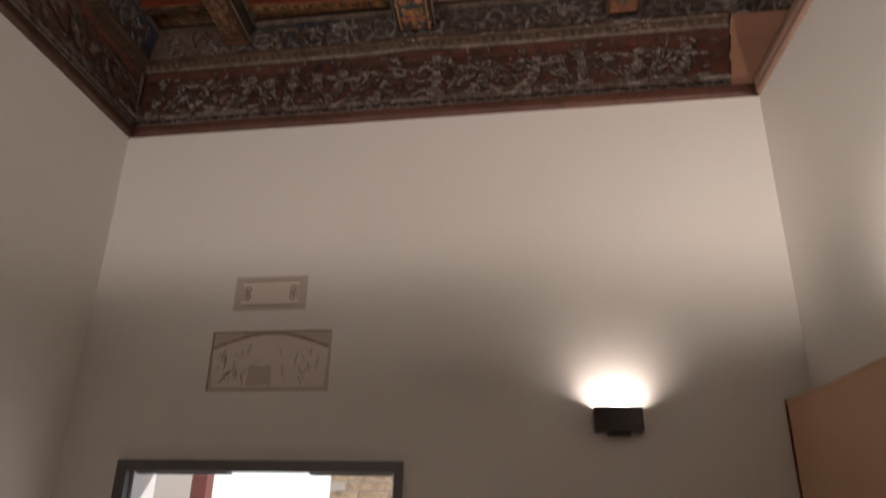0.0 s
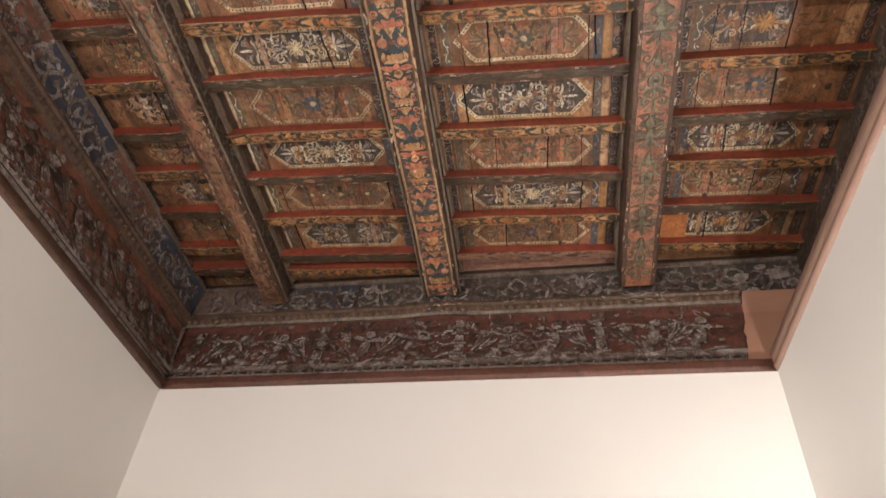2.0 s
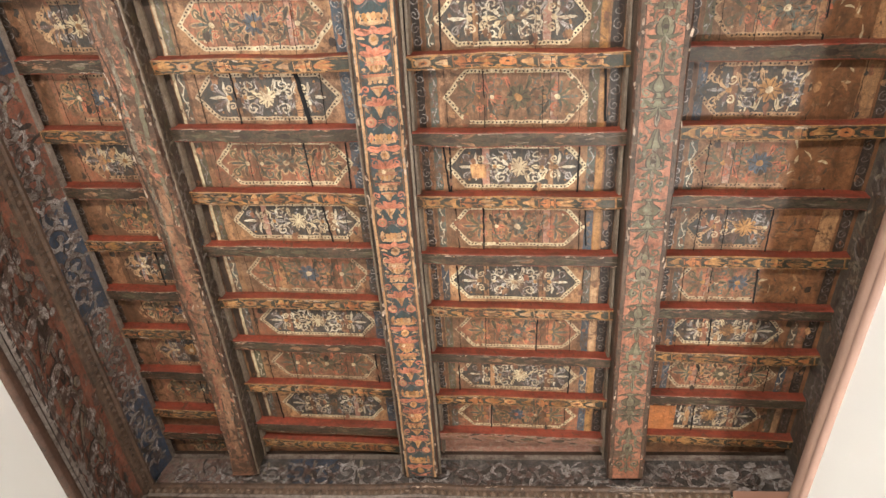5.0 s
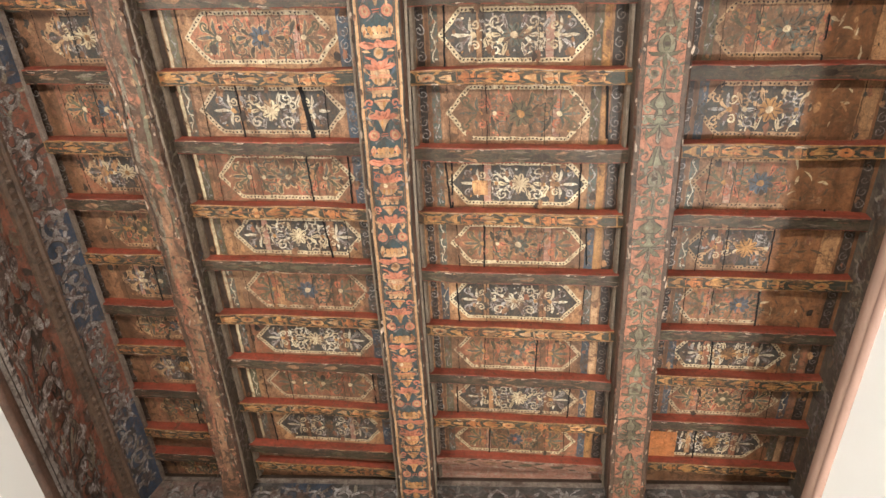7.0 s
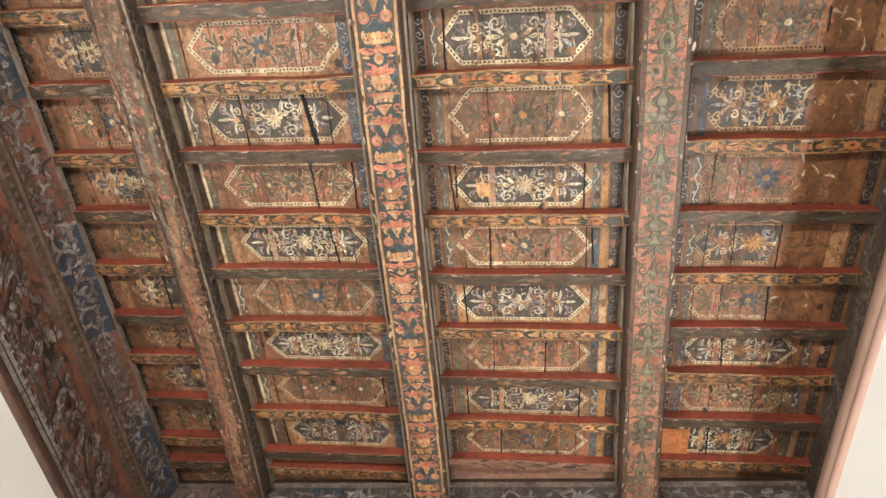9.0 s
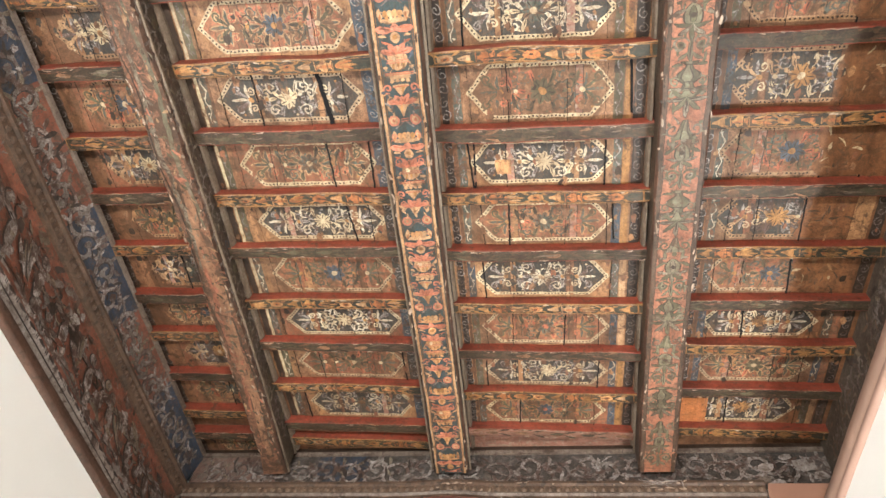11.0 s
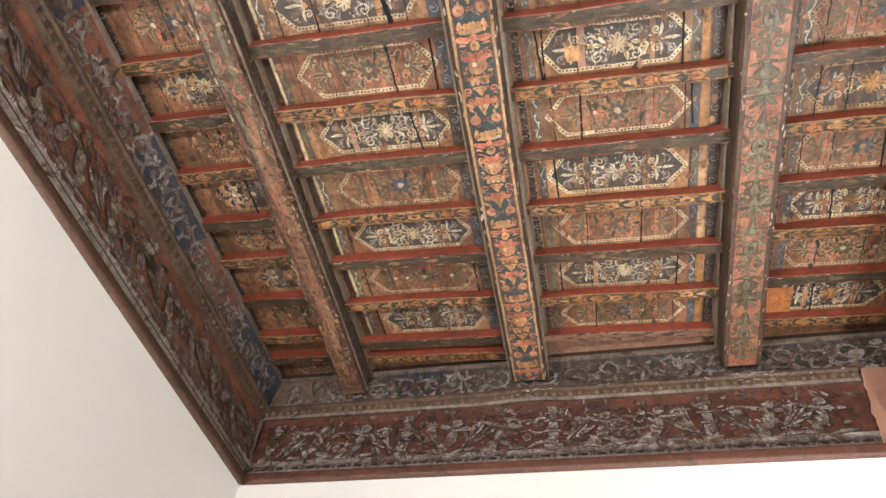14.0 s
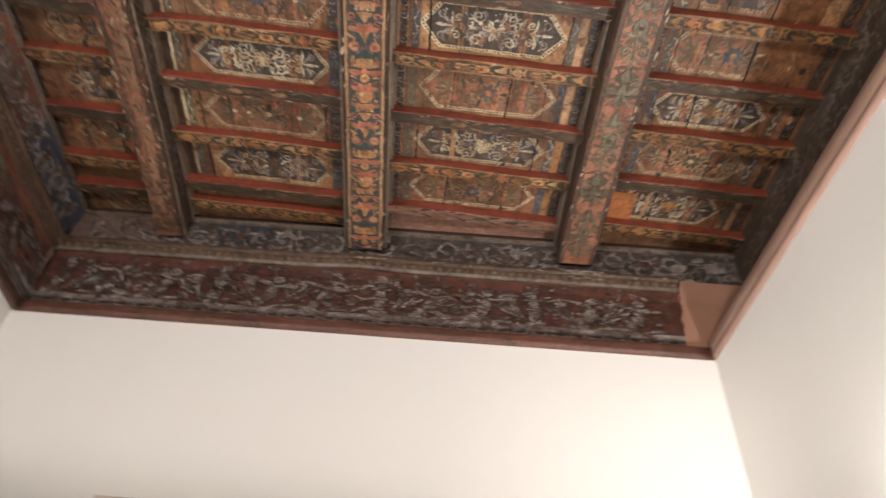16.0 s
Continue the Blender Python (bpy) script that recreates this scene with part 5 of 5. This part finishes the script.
        for q in range(10):
            br.leaf(a + r.uniform(0, 0.2), zl + H * r.uniform(0, 0.8), r.uniform(-0.6, 3.4), r.uniform(0.04, 0.12), r.uniform(0.012, 0.035), r.choice((GREY_L, GREY_M, GREY_D, GREY_M)), 3 + q % 2, r.uniform(-0.4, 0.4))
        a += r.uniform(0.17, 0.23)
        k += 1
    d.make("upper_painting", ub, "pale grey scrolls", kind="stuff")
    return ob, ends, lean


LF = X_EAST + 2.26
far_line = lambda s, o, z: (-2.26 + LF * s if z > LEVEL[1] + 0.001 else max(-2.13, min(2.14, -2.26 + LF * s)), FAR - o, z + (0.02 * math.exp(-((-2.26 + LF * s + 0.11) / 0.22) ** 2) if LEVEL[3] - 0.005 <= z <= LEVEL[4] + 0.02 else 0))
co, co_ends, co_lean = cornice(LF, far_line, (0, FAR, LEVEL[0]), "deep painted wooden cornice above the white wall, one end bare pink", seed=3, upper=[(0.0, 0.15, OX_G), (0.215, 0.30, FRIEZE_B)], right_cut=(2.09 + 2.26) / LF, edge=OXEDGE)
# bare pink end of the far cornice, with a ragged painted edge
d = Build()
s0 = (2.085 + 2.26) / LF
rows = []
r = random.Random(5)
for q in range(15):
    z = LEVEL[1] + (5.135 - LEVEL[1]) * q / 14
    e = s0 + (-0.09 + 0.12 * q / 14) / LF + r.uniform(-0.002, 0.002)
    rows.append([co_ends(e, co_lean(z) + 0.021, z), co_ends((e + 1) / 2, co_lean(z) + 0.02, z), co_ends(1.0, co_lean(z) + 0.02, z)])
d.grid(rows, PINK_D)
d.make("bare_patch", co, "plain pinkish repair board")

d = Build()
br = Brush(d, lambda x, c, h: tuple(Vector((x, FAR - co_lean(LEVEL[3]) - 0.052 - h, c)) - Vector((0, FAR, LEVEL[0]))), r)
for x in (1.33, 1.36, 1.42, 1.47, 1.52, 1.56, -0.13, -0.05, 0.02, 0.44):
    for q in range(2):
        br.disc(x + r.uniform(-0.03, 0.03), LEVEL[4] - 0.012 - r.uniform(0, 0.02) - (0.05 if q and x > 1 else 0), r.uniform(0.012, 0.03), GESSO, 2, 7, r.uniform(0.004, 0.009), r.uniform(-0.3, 0.3))
for q in range(14):
    br.disc(r.uniform(-2.0, 2.0), LEVEL[3] + r.uniform(0.0, 0.1), r.uniform(0.006, 0.016), GESSO, 2, 6, 0.005)
for q in range(5):
    pts = [(1.25 + 0.3 * j / 9, LEVEL[4] - 0.012 - 0.012 * q + r.uniform(-0.012, 0.012)) for j in range(10)]
    br.stroke(pts[q % 3:10 - q], r.uniform(0.003, 0.007), DASH, 3)
br.stroke([(1.545 + r.uniform(-0.008, 0.008), LEVEL[4] - 0.01 - 0.012 * j) for j in range(6)], 0.007, DASH, 3)
d.make("gesso_chips", co, "pale chips of gesso", kind="stuff")
d = Build()
br = Brush(d, lambda x, c, h: tuple(Vector((x, FAR - co_lean(LEVEL[4]) + 0.037 - h, c)) - Vector((0, FAR, LEVEL[0]))), r)
for cx_, cz_, q0 in ((2.12, 5.2, 0.07), (2.15, 5.31, 0.07), (2.2, 5.17, 0.06), (2.42, 5.33, 0.09), (2.5, 5.24, 0.06), (2.3, 5.4, 0.05)):
    pts = []
    for q in range(10):
        rr_ = q0 * r.uniform(0.6, 1.1)
        pts.append((cx_ + rr_ * math.cos(q * 0.628), cz_ + 0.7 * rr_ * math.sin(q * 0.628)))
    br.poly(pts, r.choice((DASH, DASH, GREYBAND)), 6)
d.make("plaster_patches", co, "broken pale plaster", kind="stuff")
LW = FAR - NEAR
west_line = lambda s, o, z: ((x_left(FAR - LW * s) if z <= LEVEL[1] + 0.001 else x_frieze(FAR - LW * s) + 0.15) + o, min(FAR - LW * s, 3.985 if z <= LEVEL[1] + 0.001 else 9) + (0.2 * (1 - s) if z > LEVEL[1] + 0.001 else 0), z)
cornice(LW, west_line, (-2.15, 1.2, LEVEL[0]), "deep painted wooden cornice with oxblood and blue bands", seed=8, upper=[(0.0, 0.15, FRIEZE_B), (0.27, 0.41, FRIEZE_B), (0.55, 0.66, FRIEZE_B)], tip=0.07, band=OX_W, ground=OX_W, inks=(GREY_M, GREY_L, OLIVE), loose=True)

# east side: only the plain pink moulding and the dark boards behind it
east = thing("cornice", (2.2, 1.2, LEVEL[0]), "plain pinkish brown moulding with dark boards behind", "cornice", "painted cornice round the ceiling")
em_ = Vector((2.2, 1.2, LEVEL[0]))
east_line = lambda s, o, z: tuple(Vector((x_right(FAR - LW * s) - o, FAR - LW * s, z)) - em_)
# shade of the lower and back bands is put in by the darker pink
sweep([(0.0, HEAD), (0.022, HEAD + 0.006), (0.03, HEAD + 0.03), (0.016, HEAD + 0.05), (0.024, HEAD + 0.06), (0.012, HEAD + 0.15), (-0.03, HEAD + 0.158), (-0.05, HEAD + 0.02)], east_line, [PINK_SHADED, PINK_SHADED, PINK_SHADED, PINK, PINK, PINK_SHADED, PINK_SHADED], "pink_moulding", east, "plain pinkish moulding", 30, 0.002, 4, True)
sweep([(0, HEAD), (0, 4.95), (0, 5.3), (0, TOP)], lambda s, o, z: tuple(Vector((x_east(Y_FRIEZE + 0.05 - (LW + 0.2) * s), Y_FRIEZE + 0.05 - (LW + 0.2) * s, z)) - em_), EASTB, "dark_board", east, "sooty boards")
d = Build()
r = random.Random(12)
br = Brush(d, lambda a, c, h: tuple(Vector((x_east(a) - 0.003 - h, a, c)) - em_), r)
a = NEAR + 0.1
while a < FAR:
    br.scroll(a, 5.32 + r.uniform(-0.04, 0.04), r.uniform(-0.5, 0.7), r.uniform(0.13, 0.19), 0.024, r.choice((GREY_M, OLIVE, EGG_P)), r.choice((-1, 1)), 2, leaves=5, lmat=r.choice((GREY_M, OLIVE)))
    for q in range(5):
        br.leaf(a + r.uniform(-0.08, 0.08), r.uniform(5.12, 5.46), r.uniform(0, 6.28), r.uniform(0.05, 0.13), r.uniform(0.015, 0.035), r.choice((GREY_M, OLIVE, GREY_D, EGG_P)), 3 + q % 3, r.uniform(-0.4, 0.4))
    a += 0.15
d.make("board_painting", east, "faded grey scrolls", kind="stuff")

# mitre strip in the far corner
d = Build((0, FAR, LEVEL[0]))
for z0, z1, o0, o1 in ((LEVEL[1], LEVEL[3], -0.05, -0.16), (LEVEL[4], LEVEL[5], -0.2, -0.2)):
    d.face([(-2.19 + o0, FAR - o0 - 0.025, z0), (-2.10 + o0, FAR - o0 - 0.04, z0), (-2.06 + o1, FAR - o1 - 0.04, z1), (-2.15 + o1, FAR - o1 - 0.025, z1)], GREYBAND)
tagged(d.make("trim"), "grey worn mitre strips in the corner of the cornice", "trim", kind="structure")

# ---------------------------------------------------------------- wall lights
def wall_light(place, turn, w=0.25, label="dark bronze box-shaped wall light shining upwards", deep=False):
    """A box open at the top on a back plate; place is the middle of its rim at the wall."""
    ob = thing("wall_light", place, label, "wall light", "upward wall lights")
    ob.rotation_euler = (0, 0, radians(turn))
    dp, h, t = 0.11, 0.125, 0.006
    bd = Build()
    bd.box((-w / 2, -dp, -h), (-w / 2 + t, 0, 0), BRONZE)
    bd.box((w / 2 - t, -dp, -h), (w / 2, 0, 0), BRONZE)
    bd.box((-w / 2 + t, -dp, -h), (w / 2 - t, -dp + t, 0), BRONZE)
    bd.box((-w / 2 + t, -t, -h), (w / 2 - t, 0, 0), BRONZE)
    bd.box((-w / 2 + t, -dp + t, -h), (w / 2 - t, -t, -h + t), BRONZE)
    o = bd.make("housing", ob)
    bd = Build()
    bd.box((-0.06, -0.07, -h - 0.018), (0.06, 0, -h - 0.001), BRONZE)
    bd.make("mounting_foot", ob)
    bd = Build()
    bd.box((-w / 2 + 0.02, -dp + 0.02, -0.092), (w / 2 - 0.02, -0.02, -0.086), ALU)
    bd.make("lamp_tray", ob, "pale metal lamp tray")
    m = Matrix.Translation(place) @ Matrix.Rotation(radians(turn), 4, "Z")
    return m @ Vector((0, -dp / 2 if not deep else -0.018, 0))


p = wall_light((1.13, FAR - 0.002, 2.43), 0)
lamp_in("lamp_north", (p.x, p.y - 0.012, p.z - 0.07), 0.2, 0.06, W_NORTH)
ye = 2.58
p = wall_light((x_right(ye) - 0.002, ye, 2.62), -90 - 2.9)
lamp_in("lamp_east", (p.x, p.y, p.z - 0.02), 0.085, 0.2, W_EAST, side=-24)
for x, sink in ((-1.1, 0.0135), (1.2, 0.0115)):
    p = wall_light((x, NEAR + 0.002, 2.43), 180, deep=True)
    lamp_in("lamp_south", (p.x, p.y, p.z - sink), 0.2, 0.007, W_SOUTH, 106)
yw = 0.9
p = wall_light((x_left(yw) + 0.002, yw, 2.43), 90 - 2.3, deep=True)
lamp_in("lamp_west", (p.x, p.y, p.z - 0.012), 0.012, 0.2, W_WEST, side=50)

# ---------------------------------------------------------------- tan panelling along the east wall
panel = thing("wall_panelling", (2.0, 2.0, 0), "plain tan wooden panelling with a flat top along the wall", "panelling")
pm = Vector(panel.location)


def skin(name, sections, mat, label=""):
    bd = Build(pm)
    bd.grid(sections, mat, True)
    bd.face(sections[0], mat)
    bd.face(sections[-1], mat)
    o = new(name, bd.mesh(name))
    o.parent = panel
    return tagged(o, label)


cuts = [0.2, 1.44, 2.68, 3.972]
for y0, y1 in zip(cuts[:-1], cuts[1:]):
    skin("board", [[(x_right(y) - 0.004, y, 0.0), (x_right(y) - 0.148, y, 0.0), (x_right(y) - 0.148, y, 2.44), (x_right(y) - 0.004, y, 2.44)] for y in (y0 + 0.0015, y1 - 0.0015)], TAN)
skin("cap", [[(x_right(y) - 0.004, y, 2.441), (x_right(y) - 0.15, y, 2.441), (x_right(y) - 0.15, y, 2.462), (x_right(y) - 0.142, y, 2.47), (x_right(y) - 0.004, y, 2.47)] for y in (0.2, 3.974)], TAN)
skin("end_strip", [[(x_right(y) - 0.004, y, 0.0), (x_right(y) - 0.152, y, 0.0), (x_right(y) - 0.152, y, 2.472), (x_right(y) - 0.004, y, 2.472)] for y in (3.976, 3.992)], REDPOST, "dark brown end strip")

# ---------------------------------------------------------------- doorway
door = thing("door_1", ((DX0 + DX1) / 2, FAR, 0), "open doorway with a grey metal frame and bright trim", "doorway", kind="structure")
dm = Vector(door.location)


def bar(lo, hi, mat, name, parent=door, label=""):
    bd = Build(dm)
    bd.box(lo, hi, mat)
    me = bd.mesh(name)
    ob = new(name, me)
    ob.parent = parent
    if label:
        tagged(ob, label)
    return ob


f0, f1, fz = -1.752, -0.045, 2.15
bar((f0, FAR - 0.03, 0), (f0 + 0.066, FAR + 0.1, fz), STEEL, "jamb")
bar((f1 - 0.045, FAR - 0.03, 0), (f1, FAR + 0.1, fz), STEEL, "jamb")
bar((f0 + 0.066, FAR - 0.03, fz - 0.06), (f1 - 0.045, FAR + 0.1, fz), STEEL, "head_bar")
bar((f0 + 0.066, FAR + 0.03, 0), (f0 + 0.084, FAR + 0.12, fz - 0.06), ALU, "bright_trim", label="bright metal trim")
bar((f1 - 0.063, FAR + 0.03, 0), (f1 - 0.045, FAR + 0.12, fz - 0.06), ALU, "bright_trim", label="bright metal trim")
bar((f0 + 0.084, FAR + 0.045, fz - 0.072), (-1.1, FAR + 0.12, fz - 0.06), STEEL, "track")
bar((-0.6, FAR + 0.045, fz - 0.072), (f1 - 0.063, FAR + 0.12, fz - 0.06), STEEL, "track")

# outside: rendered wall with a red post, and a brick pier
b = Build((-4.0, 6.1, 0))
b.box((-6.5, 6.0, -0.12), (-2.34, 6.3, 3.4), RENDERED)
tagged(b.make("courtyard_wall"), "cream rendered wall outside the doorway", "wall", kind="structure")
b = Build((-2.25, 6.05, 0))
b.box((-2.33, 6.0, -0.12), (-2.2, 6.13, 3.3), REDPOST)
tagged(b.make("post"), "dark red painted post beside the rendered wall", "post")
pier = thing("brick_pier", (-0.75, 6.2, -0.12), "pale brick pier in bright daylight", "pier")
b = Build((-0.75, 6.2, -0.12))
b.box((-1.09, 6.01, -0.12), (-0.31, 6.39, 3.4), MORTAR)
me = b.mesh("core")
o = new("core", me)
o.parent = pier
bk = Build((0, 0, 0))
bk.box((-0.122, -0.006, 0), (0.122, 0.1, 0.056), BRICK)
bk = bk.mesh("brick")
r = random.Random(2)
for q in range(26):
    z = 1.6 + q * 0.068
    for j in range(3):
        x = -1.09 + 0.13 + j * 0.26 + (0.0 if q % 2 else 0.0)
        if q % 2 and j == 2:
            continue
        o = new("brick", bk)
        o.parent = pier
        o.location = (x + (0.13 if q % 2 else 0) + 0.75, -0.19 - 0.004 - r.uniform(0, 0.004), z + 0.12)

# ---------------------------------------------------------------- fragments on the far wall
frag = thing("plaster_fragment", (-0.94, FAR, 3.05), "small framed grey-brown plaster fragment set in the wall", "wall fragment", "old plaster fragments")
fm = Vector(frag.location)
bd = Build(fm)
bd.box((-1.174, FAR - 0.004, 3.05), (-0.702, FAR + 0.01, 3.27), SINOPIA)
o = new("slab", bd.mesh("slab"))
o.parent = frag
bd = Build(fm)
br = Brush(bd, lambda a, c, h: (a, FAR - 0.005 - h, c), random.Random(4), 0.0012)
br.poly([(-1.125, 3.082), (-0.75, 3.082), (-0.75, 3.238), (-1.125, 3.238)], SINO_L, 1)
for f, x in ((1, -1.125), (-1, -0.75)):
    br.poly([(x, 3.105), (x + f * 0.065, 3.16), (x, 3.215)], SINOPIA, 2)
    br.scroll(x + f * 0.02, 3.12, math.pi / 2 - f * 0.8, 0.05, 0.012, SINO_D, f, 3)
    br.scroll(x + f * 0.02, 3.2, -math.pi / 2 + f * 0.8, 0.05, 0.012, SINO_D, -f, 3)
for z in (3.082, 3.238):
    br.stroke([(-1.125, z), (-0.75, z)], 0.008, SINO_D, 2, False)
o = new("tablet_drawing", bd.mesh("tablet_drawing"))
o.parent = frag

frag = thing("plaster_fragment", (-0.9, FAR, 2.546), "faded sinopia drawing with an arch on a plaster fragment", "wall fragment", "old plaster fragments")
fm = Vector(frag.location)
bd = Build(fm)
bd.box((-1.279, FAR - 0.004, 2.546), (-0.517, FAR + 0.01, 2.915), SINOPIA)
o = new("slab", bd.mesh("slab"))
o.parent = frag
bd = Build(fm)
r = random.Random(9)
br = Brush(bd, lambda a, c, h: (a, FAR - 0.005 - h, c), r, 0.0012)
arch = [(-1.265 + 0.735 * i / 14, 2.81 + 0.09 * math.sin(math.pi * i / 14)) for i in range(15)]
br.poly([(-1.25, 2.57)] + [(x, z - 0.012) for x, z in arch] + [(-0.545, 2.57)], SINO_L, 1)
br.stroke(arch, 0.016, SINO_D, 3, False)
br.stroke([(-1.275, 2.908), (-0.52, 2.908)], 0.012, SINO_D, 2, False)
br.stroke([(-1.272, 2.55), (-1.272, 2.91)], 0.014, SINO_D, 2, False)
br.poly([(-1.06, 2.80), (-0.9, 2.80), (-0.9, 2.82), (-1.06, 2.82)], SINO_L, 2)
br.poly([(-1.03, 2.58), (-0.87, 2.58), (-0.88, 2.70), (-1.02, 2.70)], SINOPIA, 2)
for j in range(46):
    x = r.choice((r.uniform(-1.23, -1.03), r.uniform(-0.86, -0.57)))
    br.leaf(x, r.uniform(2.57, 2.76), r.uniform(0.9, 2.3), r.uniform(0.04, 0.12), r.uniform(0.006, 0.02), r.choice((SINOPIA, SINOPIA, SINO_D, SINO_L)), 2 + j % 2, r.uniform(-0.3, 0.3))
o = new("faded_drawing", bd.mesh("faded_drawing"))
o.parent = frag
